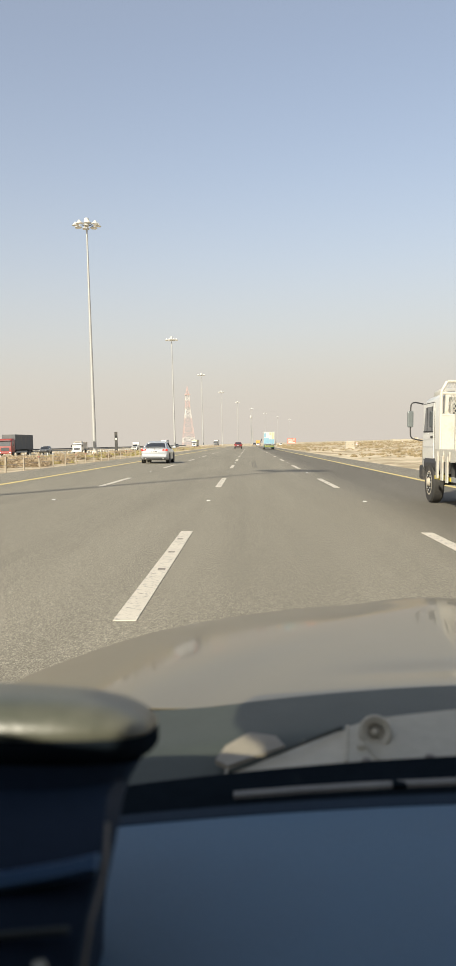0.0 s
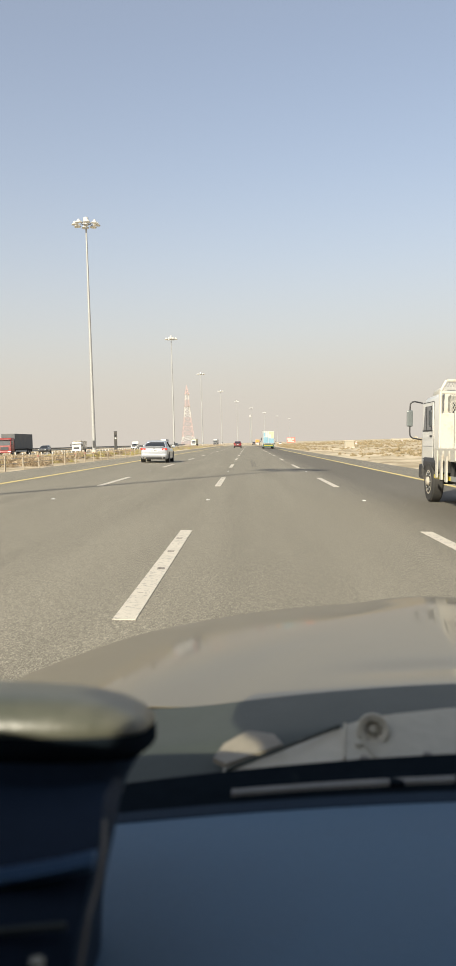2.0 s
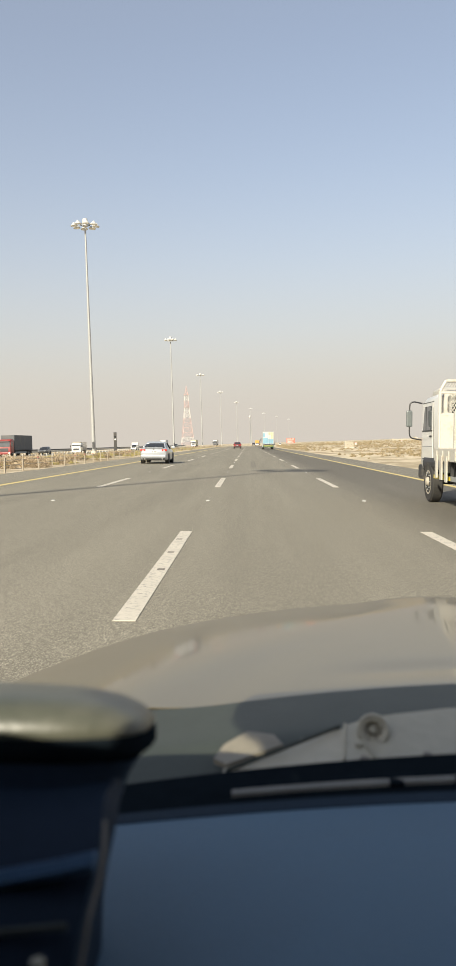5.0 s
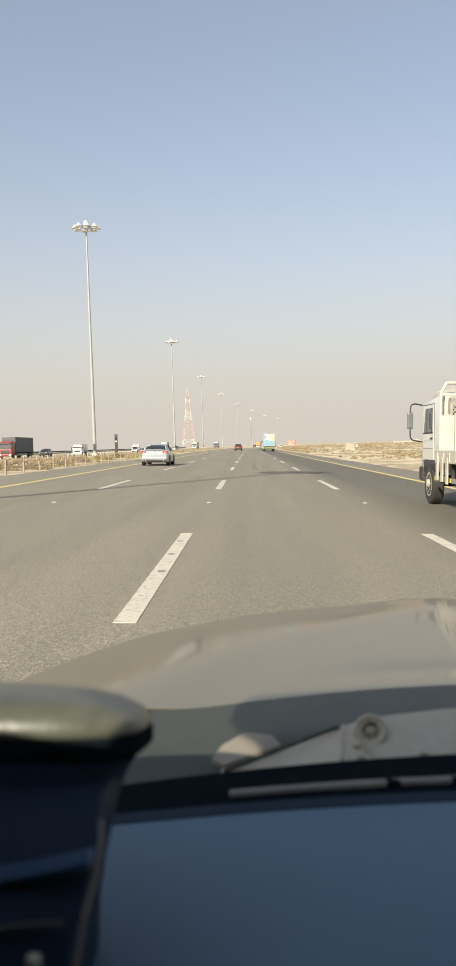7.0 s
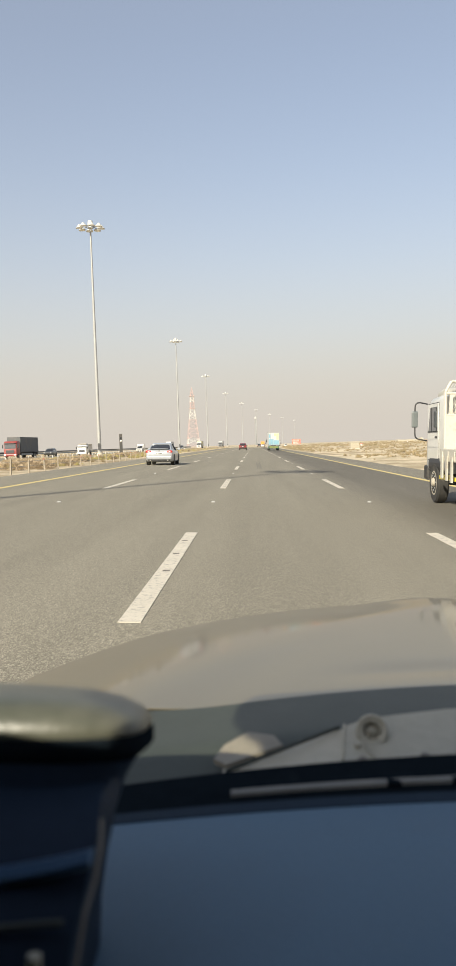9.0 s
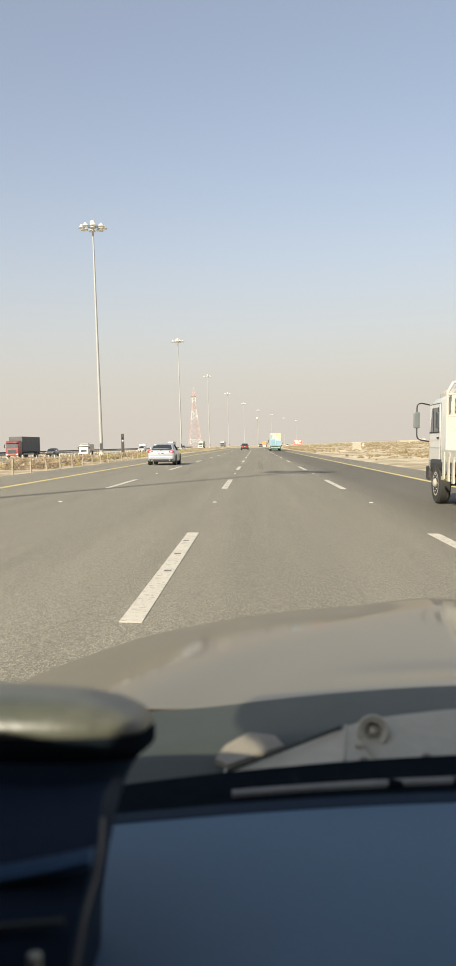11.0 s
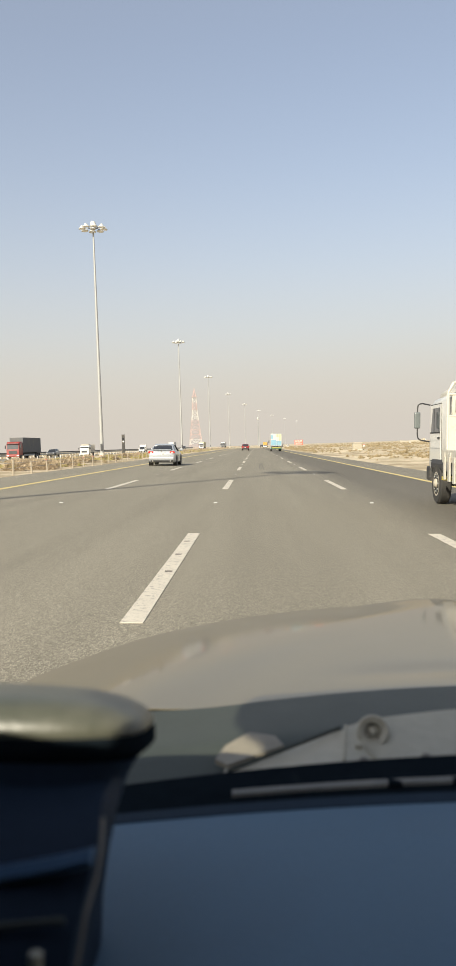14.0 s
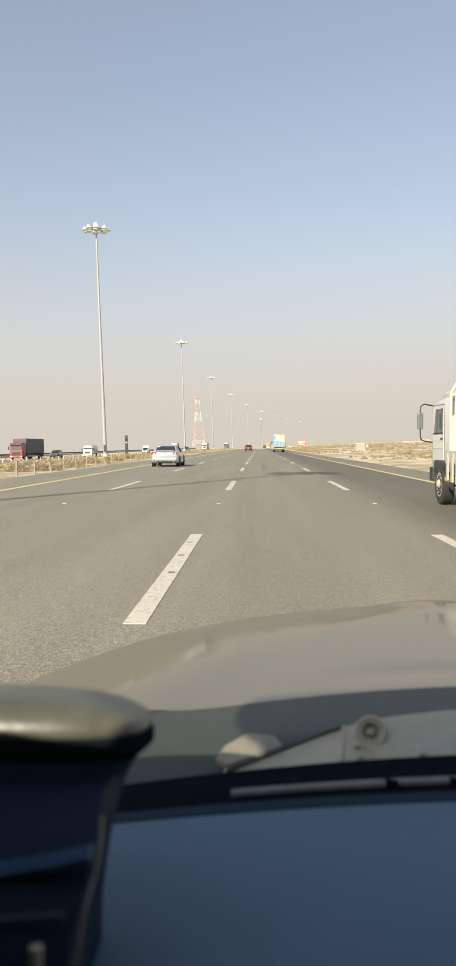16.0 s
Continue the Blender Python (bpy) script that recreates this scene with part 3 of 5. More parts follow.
for i in range(120):
    y = 40 + 3.95 * i
    if post is None:
        o = part("rail_post", B(-0.06, 0.06, -0.05, 0.05, -0.3, 1.22, 0.01), LAMP_WHITE, rail)
        post = o.data
    else:
        o = new("rail_post", post)
        o.parent = rail
    o.matrix_basis = pose(-53.1 + bend(y), y, 0.22)


# ---- high-mast lighting ----
def light_mast(m):
    t = thing("light_mast", m, "tall galvanised lighting mast with a ring of white bell lamps", "light mast", "lighting masts along the median")
    part("base_plate", lathe([(0.55, -0.5), (0.55, 0.10), (0.50, 0.12), (0.36, 0.13), (0.36, 0.5)], 12), CONCRETE, t)
    part("pole", lathe([(0.25, 0.1), (0.245, 2.0), (0.19, 12), (0.13, 24), (0.10, 29.6), (0.09, 29.9)], 14), MAST_GREY, t, smooth=True)
    part("service_door", B(-0.12, 0.12, -0.325, -0.28, 0.8, 1.7, 0.01), DARK_STEEL, t)
    ring = bmesh.new()
    n = 20
    for i in range(n):
        a, b = 2 * math.pi * i / n, 2 * math.pi * (i + 1) / n
        rod(ring, (0.6 * math.cos(a), 0.6 * math.sin(a), 29.2), (0.6 * math.cos(b), 0.6 * math.sin(b), 29.2), 0.05, seg=6)
    part("ring", ring, GALV, t)
    part("head_cap", lathe([(0.16, 28.9), (0.34, 29.0), (0.34, 29.75), (0.30, 29.95), (0.12, 30.05)], 12), LAMP_WHITE, t, smooth=True)
    for i in range(8):
        a = 2 * math.pi * (i + 0.35) / 8
        c, s = math.cos(a), math.sin(a)
        arm = part("arm", R((0.2 * c, 0.2 * s, 29.3), (1.25 * c, 1.25 * s, 29.25), 0.04, 0.03, 6), GALV, t)
        lm = Matrix.Translation((1.38 * c, 1.38 * s, 29.12)) @ Matrix.Rotation(a, 4, "Z") @ Matrix.Rotation(radians(6), 4, "Y") @ Matrix.Diagonal((0.88, 0.88, 0.56, 1))
        lamp = part("luminaire", lathe([(0.07, 0.66), (0.13, 0.60), (0.24, 0.36), (0.44, 0.02), (0.53, -0.10), (0.52, -0.16)], 12, lm), LAMP_WHITE, t, smooth=True)
        part("lens", lathe([(0.40, -0.162), (0.36, -0.21), (0.2, -0.26), (0.05, -0.27)], 12, lm), LAMP_CLEAR, lamp, smooth=True)
    return t


def mast_pose(k):
    y = 98.8 + 108 * k
    return pose(-19.8 + bend(y), y, land(-19.8, y), 0, 0, 13 * k)


mast = light_mast(mast_pose(0))
for k in [-1, *range(1, 9)]:
    copy_thing(mast, mast_pose(k))


# ---- lattice pylon and its lines ----
def lattice_pylon(m, H=51.5):
    t = thing("lattice_pylon", m, "tall red and white banded steel lattice power pylon", "pylon")
    def half(z):
        return 5.4 - (5.4 - 1.7) * min(1, z / (0.66 * H)) if z < 0.66 * H else (1.7 - 0.35 * (z - 0.66 * H) / (0.20 * H) if z < 0.86 * H else max(0.08, 1.35 * (H - z) / (0.14 * H)))
    levels = [0, .08, .16, .245, .33, .41, .48, .54, .60, .66, .71, .76, .81, .86, .90, .94, .97, 1.0]
    bands = [(0, .08, 0), (.08, .20, 1), (.20, .48, 0), (.48, .66, 1), (.66, .77, 0), (.77, .86, 1), (.86, 1.01, 0)]
    corner = [(-1, -1), (1, -1), (1, 1), (-1, 1)]
    for lo, hi, white in bands:
        bm = bmesh.new()
        for a, b in zip(levels, levels[1:]):
            if not lo <= (a + b) / 2 < hi:
                continue
            za, zb = a * H, b * H
            wa, wb = half(za), half(zb)
            for i in range(4):
                c, d = corner[i], corner[(i + 1) % 4]
                pa, pb = (c[0] * wa, c[1] * wa, za), (c[0] * wb, c[1] * wb, zb)
                qa, qb = (d[0] * wa, d[1] * wa, za), (d[0] * wb, d[1] * wb, zb)
                rod(bm, pa, pb, 0.105, seg=4)
                rod(bm, pa, qb, 0.06, seg=4)
                rod(bm, qa, pb, 0.06, seg=4)
                rod(bm, pb, qb, 0.06, seg=4)
                if a < .33:
                    mid = [(u + v) / 2 for u, v in zip(pb, qb)]
                    rod(bm, pa, mid, 0.045, seg=4)
                    rod(bm, qa, mid, 0.045, seg=4)
        part("lattice_band", bm, PYLON_WHITE if white else HAZED_PYLON_RED, t, "white lattice band" if white else "red lattice band paled for haze")
    for z in (.66, .86):
        part("platform", B(-2.4, 2.4, -2.2, 2.2, z * H - 0.12, z * H + 0.12, 0.03), HAZED_PYLON_RED, t, "red platform paled for haze")
    for z, w in ((.66, 5.0), (.76, 4.6), (.86, 4.0)):
        bm = bmesh.new()
        for s in (-1, 1):
            for e in (-0.5, 0.5):
                rod(bm, (s * 1.2, e, z * H + 0.9), (s * w * 0.55, 0, z * H), 0.07, seg=4)
                rod(bm, (s * 1.2, e, z * H), (s * w * 0.55, 0, z * H), 0.07, seg=4)
        part("cross_arm", bm, HAZED_PYLON_RED, t)
    return t


PYLON_AT = (-50.5, 650.0)
lattice_pylon(pose(*PYLON_AT, -0.6, 0, 0, 12))
for z, w in ((.66, -2.7), (.66, 2.7), (.76, 2.4), (.86, -2.1), (.86, 2.1), (1.0, 0)):
    bm = bmesh.new()
    a = Vector((PYLON_AT[0] + w, PYLON_AT[1], 51.5 * z))
    b = Vector((420, 980 + 12 * w, 51.5 * z + 6))
    pts = [a.lerp(b, i / 24) - Vector((0, 0, 40 * (i / 24) * (1 - i / 24))) for i in range(25)]
    for p, q in zip(pts, pts[1:]):
        rod(bm, p, q, 0.006, seg=4)
    tagged(mesh_object("power_line", bm, GALV), "thin sagging overhead power line", "power line", "power lines from the pylon")


# ---- vehicles ----
def wheel(parent, x, y, r, w, side, label="", rim=RIM):
    """A wheel whose outer face looks to side (-1 left, +1 right)."""
    m = Matrix.Translation((x, y, r)) @ Matrix.Rotation(radians(90), 4, "Y")
    o = part("wheel", lathe([(r * 0.60, -w / 2), (r * 0.93, -w / 2), (r, -w * 0.36), (r, w * 0.36), (r * 0.93, w / 2), (r * 0.60, w / 2)], 24, m), TYRE, parent, label, smooth=True)
    f = w / 2 * side
    part("rim", lathe([(r * 0.62, f * 0.3), (r * 0.61, f * 1.01), (r * 0.54, f * 1.01), (r * 0.50, f * 0.70), (r * 0.22, f * 0.72), (r * 0.20, f * 1.05), (r * 0.05, f * 1.08)], 20, m), rim, o, smooth=True)
    return o


def ring_section(y, w, zb, zt, r=0.12):
    r = min(r, w * 0.4, (zt - zb) * 0.4)
    pts = []
    for cx, cz, a0 in ((w - r, zt - r, 0), (-w + r, zt - r, 90), (-w + r, zb + r, 180), (w - r, zb + r, 270)):
        for k in range(4):
            a = radians(a0 + 30 * k)
            pts.append((cx + r * math.cos(a), y, cz + r * math.sin(a)))
    return pts


def cabin_section(y, wb, wt, zb, zt):
    r = min(0.09, (zt - zb) * 0.45)
    return [(wb, y, zb), (wt + 0.02, y, zt - r), (wt - 0.05, y, zt - 0.015), (wt * 0.5, y, zt), (-wt * 0.5, y, zt), (-wt + 0.05, y, zt - 0.015), (-wt - 0.02, y, zt - r), (-wb, y, zb)]


def plate_with_bars(parent, m, w=0.5, h=0.11):
    p = part("number_plate", B(-w / 2, w / 2, -0.012, 0.0, -h / 2, h / 2, 0.004), PLATE_WHITE, parent, "white number plate")
    p.matrix_basis = m
    for a, b in ((-0.4, -0.28), (-0.18, -0.06), (0.02, 0.4)):
        part("plate_bar", B(a * w, b * w, -0.016, -0.0122, -h * 0.25, h * 0.25), INK, p)
    return p


def passenger_car(name, m, label, paint, body, cabin, roof, W, wheels, r=0.33, group=""):
    """body: (y, half width, bottom, top); cabin: (y, base half width, top half width, top z) over base z; roof: y range painted."""
    t = thing(name, m, label, "car", group)
    part("body", loft([ring_section(*s) for s in body]), paint, t, smooth=True)
    zb = cabin[0]
    part("windows", loft([cabin_section(y, wb, wt, zb, zt) for y, wb, wt, zt in cabin[1]]), GLASS_DARK, t, "dark tinted windows", smooth=True)
    secs = [s for s in cabin[1] if roof[0] <= s[0] <= roof[1]]
    part("roof", loft([[(wt - 0.02, y, zt - 0.10), (wt + 0.028, y, zt - 0.09), (wt - 0.03, y, zt + 0.0), (wt * 0.5, y, zt + 0.014), (-wt * 0.5, y, zt + 0.014), (-wt + 0.03, y, zt + 0.0), (-wt - 0.028, y, zt - 0.09), (-wt + 0.02, y, zt - 0.10)] for y, wb, wt, zt in secs]), paint, t, smooth=True)
    for s in (-1, 1):
        first, a, b, last = cabin[1][0], secs[0], secs[-1], cabin[1][-1]
        part("pillar", R((s * first[1], first[0], zb), (s * (a[2] + 0.01), a[0], a[3] - 0.07), 0.055, 0.045, 6), paint, t)
        part("pillar", R((s * last[1], last[0], zb), (s * (b[2] + 0.01), b[0], b[3] - 0.07), 0.045, 0.04, 6), paint, t)
        mid = secs[len(secs) // 2]
        part("pillar", R((s * (mid[1] + 0.01), mid[0], zb), (s * (mid[2] + 0.02), mid[0], mid[3] - 0.07), 0.04, 0.035, 6), INK, t)
        part("mirror", B(s * (W / 2 - 0.02), s * (W / 2 + 0.20), last[0] - 0.55, last[0] - 0.37, zb - 0.0, zb + 0.15, 0.03), paint, t)
        for y in wheels:
            wheel(t, s * (W / 2 - 0.12), y, r, 0.22, s)
            part("wheel_arch", lathe([(r * 1.18, -0.02), (r * 1.18, 0.02)], 20, Matrix.Translation((s * (W / 2 - 0.005), y, r + 0.02)) @ Matrix.Rotation(radians(90), 4, "Y")), INK, t)
    return t


def sedan(m, paint, label, group=""):
    t = passenger_car("sedan", m, label, paint,
        [(0.0, 0.76, 0.52, 0.86), (0.05, 0.84, 0.36, 0.98), (0.14, 0.87, 0.28, 1.03), (0.55, 0.905, 0.22, 1.05), (1.3, 0.915, 0.2, 1.0), (3.3, 0.915, 0.2, 0.95), (4.35, 0.88, 0.22, 0.82), (4.72, 0.8, 0.3, 0.72), (4.85, 0.68, 0.42, 0.64)],
        (0.99, [(0.50, 0.74, 0.70, 1.03), (1.05, 0.80, 0.60, 1.38), (1.7, 0.83, 0.61, 1.465), (2.4, 0.83, 0.61, 1.45), (2.85, 0.82, 0.60, 1.38), (3.55, 0.78, 0.70, 1.01)]), (1.0, 2.9), 1.83, (0.98, 3.78), group=group)
    for s in (-1, 1):
        part("tail_lamp", prism([(s * 0.52, 0.86), (s * 0.86, 0.84), (s * 0.885, 0.93), (s * 0.80, 0.99), (s * 0.56, 0.96)], -0.02, 0.2), LAMP_RED, t, "red tail lamp")
        part("lamp_insert", prism([(s * 0.62, 0.88), (s * 0.74, 0.88), (s * 0.76, 0.93), (s * 0.64, 0.93)], -0.026, 0.05), LAMP_CLEAR, t, "clear lamp insert")
        part("exhaust_tip", R((s * 0.58, -0.04, 0.33), (s * 0.58, 0.2, 0.33), 0.045, seg=12), CHROME, t, "chrome exhaust tip")
        part("head_lamp", prism([(s * 0.45, 0.60), (s * 0.74, 0.62), (s * 0.80, 0.74), (s * 0.5, 0.68)], 4.5, 4.78), LAMP_CLEAR, t)
    part("boot_spoiler", loft([[(-0.62, y, z), (-0.3, y + 0.02, z + 0.012), (0.3, y + 0.02, z + 0.012), (0.62, y, z), (0.62, y, z - 0.02), (-0.62, y, z - 0.02)] for y, z in ((0.03, 1.09), (0.2, 1.08), (0.3, 1.05))]), paint, t)
    part("trim_strip", B(-0.33, 0.33, -0.012, 0.05, 0.895, 0.915, 0.004), CHROME, t, "chrome strip over the plate")
    part("bumper", B(-0.80, 0.80, -0.035, 0.10, 0.40, 0.60, 0.05), paint, t)
    part("bumper_insert", B(-0.72, 0.72, -0.02, 0.12, 0.28, 0.40, 0.03), BLACK_PLASTIC, t, "black lower bumper")
    part("badge", lathe([(0.05, -0.01), (0.05, 0.0)], 12, Matrix.Translation((0, 0.018, 0.96)) @ Matrix.Rotation(radians(90), 4, "X")), CHROME, t)
    plate_with_bars(t, pose(0, -0.012, 0.79))
    return t


def suv(m, paint, label, group=""):
    t = passenger_car("suv", m, label, paint,
        [(0.0, 0.80, 0.55, 0.95), (0.06, 0.88, 0.40, 1.05), (0.3, 0.92, 0.30, 1.08), (1.2, 0.94, 0.28, 1.06), (3.2, 0.94, 0.28, 1.04), (4.2, 0.92, 0.30, 0.98), (4.5, 0.84, 0.4, 0.86), (4.6, 0.72, 0.5, 0.78)],
        (1.04, [(0.12, 0.80, 0.74, 1.12), (0.42, 0.84, 0.68, 1.60), (0.9, 0.86, 0.68, 1.69), (1.8, 0.86, 0.68, 1.70), (2.5, 0.85, 0.67, 1.66), (3.3, 0.82, 0.72, 1.08)]), (0.4, 2.6), 1.88, (0.85, 3.65), 0.36, group=group)
    for s in (-1, 1):
        part("tail_lamp", prism([(s * 0.60, 0.95), (s * 0.90, 0.92), (s * 0.91, 1.04), (s * 0.62, 1.03)], -0.01, 0.2), LAMP_RED, t, "red tail lamp")
        part("head_lamp", prism([(s * 0.5, 0.72), (s * 0.8, 0.74), (s * 0.84, 0.88), (s * 0.52, 0.82)], 4.3, 4.57), LAMP_CLEAR, t)
    part("bumper", B(-0.84, 0.84, -0.05, 0.12, 0.36, 0.62, 0.05), BLACK_PLASTIC, t, "black rear bumper")
    part("tailgate_recess", B(-0.42, 0.42, -0.012, 0.1, 0.74, 0.92, 0.02), BLACK_PLASTIC, t)
    part("front_grille", B(-0.5, 0.5, 4.5, 4.62, 0.56, 0.76, 0.02), BLACK_PLASTIC, t)
    plate_with_bars(t, pose(0, -0.015, 0.83), 0.4)
    return t


def pickup(m, paint, label, box_body=None, group=""):
    """A pick-up seen from its front; box_body: material of a van box on its bed."""
    t = thing("pickup", m, label, "pickup truck", group)
    part("body", loft([ring_section(*s) for s in ((0, 0.86, 0.5, 1.05), (0.1, 0.9, 0.42, 1.1), (2.0, 0.91, 0.4, 1.1), (3.9, 0.91, 0.4, 1.08), (4.9, 0.88, 0.42, 1.0), (5.15, 0.8, 0.5, 0.92))]), paint, t, smooth=True)
    part("cab_windows", loft([cabin_section(y, wb, wt, 1.06, zt) for y, wb, wt, zt in ((1.95, 0.84, 0.72, 1.2), (2.1, 0.84, 0.70, 1.72), (3.2, 0.84, 0.70, 1.74), (3.95, 0.80, 0.74, 1.12))]), GLASS_DARK, t, "dark cab windows", smooth=True)
    part("cab_roof", loft([ring_section(y, w, 1.68, z, 0.05) for y, w, z in ((2.05, 0.70, 1.76), (2.6, 0.73, 1.80), (3.25, 0.70, 1.76))]), paint, t, smooth=True)
    part("grille", B(-0.55, 0.55, 5.08, 5.18, 0.68, 0.90, 0.02), DARK_STEEL, t)
    part("bumper", B(-0.86, 0.86, 5.0, 5.26, 0.42, 0.62, 0.04), paint, t)
    for s in (-1, 1):
        part("head_lamp", B(s * 0.56, s * 0.84, 5.0, 5.17, 0.70, 0.90, 0.03), LAMP_CLEAR, t)
        part("pillar", R((s * 0.80, 3.93, 1.08), (s * 0.71, 3.2, 1.70), 0.05, 0.045, 6), paint, t)
        part("mirror", B(s * 0.9, s * 1.12, 3.55, 3.63, 1.1, 1.3, 0.03), paint, t)
        for y in (1.0, 4.2):
            wheel(t, s * 0.8, y, 0.36, 0.24, s)
    if box_body:
        part("cargo_box", B(-0.98, 0.98, -0.2, 2.0, 0.95, 2.35, 0.04), box_body, t, "plain cargo box")
    return t


def cab_over(t, y0, paint, W=2.4, zlo=0.55, zhi=2.9, mirrors=True, bumper=None):
    """A heavy cab whose front faces +y from y0."""
    w = W / 2
    part("cab", loft([ring_section(y, ww, zb, zt, 0.14) for y, ww, zb, zt in ((y0, w, zlo, zhi), (y0 + 0.3, w, zlo, zhi + 0.05), (y0 + 1.5, w, zlo, zhi), (y0 + 1.85, w * 0.98, zlo, zhi - 0.35), (y0 + 2.05, w * 0.95, zlo + 0.05, zlo + 1.0))]), paint, t, smooth=True)
    dz = zhi - zlo
    part("windscreen", loft([[(s * w * 0.86, y0 + yy, z) for s in (-1, 1)] + [(s * w * 0.86, y0 + yy - 0.05, z) for s in (1, -1)] for yy, z in ((2.06, zlo + 0.47 * dz), (1.92, zlo + 0.80 * dz))]), GLASS_CAB, t, "dark windscreen")
    part("grille", B(-w * 0.62, w * 0.62, y0 + 2.0, y0 + 2.09, zlo + 0.12 * dz, zlo + 0.36 * dz, 0.03), DARK_STEEL, t, "dark slatted grille")
    part("bumper", B(-w * 1.0, w * 1.0, y0 + 1.8, y0 + 2.16, zlo - 0.2, zlo + 0.14, 0.05), bumper or paint, t)
    part("sun_visor", B(-w * 0.9, w * 0.9, y0 + 1.85, y0 + 2.15, zhi - 0.42, zhi - 0.30, 0.03), DARK_STEEL, t)
    for s in (-1, 1):
        part("head_lamp", B(s * w * 0.62, s * w * 0.93, y0 + 2.0, y0 + 2.18, zlo - 0.08, zlo + 0.1, 0.03), LAMP_CLEAR, t)
        part("side_window", B(s * (w - 0.03), s * (w + 0.012), y0 + 0.75, y0 + 1.65, zlo + 0.5 * dz, zlo + 0.80 * dz, 0.01), GLASS_CAB, t, "dark side window")
        if not mirrors:
            continue
        mir = part("mirror", B(s * (w + 0.12), s * (w + 0.32), y0 + 1.75, y0 + 1.83, zlo + 0.5 * dz, zlo + 0.75 * dz, 0.03), BLACK_PLASTIC, t)
        part("mirror_arm", R((s * (w - 0.05), y0 + 1.6, zlo + 0.78 * dz), (s * (w + 0.22), y0 + 1.79, zlo + 0.77 * dz), 0.018, seg=6), BLACK_PLASTIC, mir)


def lorry(m, cab_paint, box_paint, label, L=12.0, H=3.7, W=2.5, group="", doors=None):
    """A box lorry; y from its tail (0) to its nose."""
    t = thing("lorry", m, label, "lorry", group)
    part("cargo_box", B(-W / 2, W / 2, 0.0, L - 2.5, 1.15, H, 0.04), box_paint, t)
    part("chassis", B(-0.5, 0.5, 0.1, L - 0.4, 0.62, 1.12, 0.02), CHASSIS, t)
    for z in (1.18, H - 0.06):
        part("edge_rail", B(-W / 2 - 0.02, W / 2 + 0.02, -0.02, 0.05, z - 0.05, z + 0.06, 0.01), GALV, t)
    for x in (-W / 2 + 0.04, W / 2 - 0.04):
        part("corner_post", B(x - 0.06, x + 0.06, -0.03, 0.05, 1.2, H - 0.05, 0.01), GALV, t)
    cab_over(t, L - 2.2, cab_paint, 2.4, 0.6, min(3.1, H - 0.35))
    for s in (-1, 1):
        for y in (1.6, 2.8, L - 1.3):
            wheel(t, s * (W / 2 - 0.22), y, 0.5, 0.32, s)
        part("tail_lamp", B(s * 0.75, s * 1.1, -0.03, 0.06, 0.86, 0.98, 0.01), LAMP_RED, t, "red tail lamp")
        part("side_guard", B(s * (W / 2 - 0.06), s * (W / 2), 4.0, L - 3.0, 0.5, 0.85, 0.01), GALV, t)
    part("rear_beam", B(-1.15, 1.15, -0.02, 0.14, 0.48, 0.62, 0.02), doors or CHASSIS, t)
    part("mudguard", B(-1.2, 1.2, 0.3, 0.5, 0.62, 1.0, 0.02), doors or CHASSIS, t)
    return t


# white sedan in the fast lane
sedan(on_road(-6.2, 50.5), CAR_SILVER, "silver-white saloon car with a small boot spoiler, driving on the asphalt")
# red car ahead
suv(on_road(-2.65, 195), CAR_RED, "small red five-door car driving ahead on the asphalt")
# container lorry ahead in the slow lane
lead = lorry(on_road(4.55, 172), CAR_WHITE, BOX_WHITE, "box lorry with blue and yellow printed rear doors and teal undercarriage", 13.0, 4.0, 2.5, doors=TEAL)
for x0, x1, z0, z1, mt in ((-1.12, -0.03, 1.3, 2.55, PRINT_BLUE), (0.03, 1.12, 1.3, 2.3, PRINT_BLUE), (0.55, 1.12, 2.4, 3.8, PRINT_YELLOW), (-1.12, -0.7, 2.7, 3.6, PRINT_BLUE), (0.03, 0.5, 3.2, 3.8, PRINT_YELLOW)):
    part("door_print", B(x0, x1, -0.022, -0.008, z0, z1, 0.003), mt, lead, "faded printed panel")
for x in (-0.75, -0.25, 0.25, 0.75):
    part("lock_bar", R((x, -0.05, 1.25), (x, -0.05, 3.9), 0.022, seg=6), GALV, lead)
part("rear_bumper", B(-1.2, 1.2, -0.1, 0.05, 0.62, 0.95, 0.03), TEAL, lead, "teal rear beam")
part("warning_board", B(-1.0, 1.0, -0.125, -0.1, 0.70, 0.84, 0.004), SIGN_YELLOW, lead, "yellow warning board")
# far traffic in the same direction
suv(on_road(-2.3, 420), CAR_GREY, "far dark grey car on the motorway", "far traffic")
sedan(on_road(0.9, 385), CAR_WHITE, "far white saloon car on the motorway", "far traffic")
lorry(on_road(4.6, 520), CAR_WHITE, BOX_WHITE, "far white box lorry on the motorway", group="far traffic")
lorry(on_road(-2.7, 470), PAINT_ORANGE, PAINT_ORANGE, "far orange lorry on the motorway", 9.0, 3.3, group="far traffic")
pickup(on_road(8.0, 560), CAR_WHITE, "far white pick-up on the road shoulder", group="far traffic")


def opposite(x, y):
    return pose(x + bend(y), y, 0.29, 0, 0, 180 + heading(y))


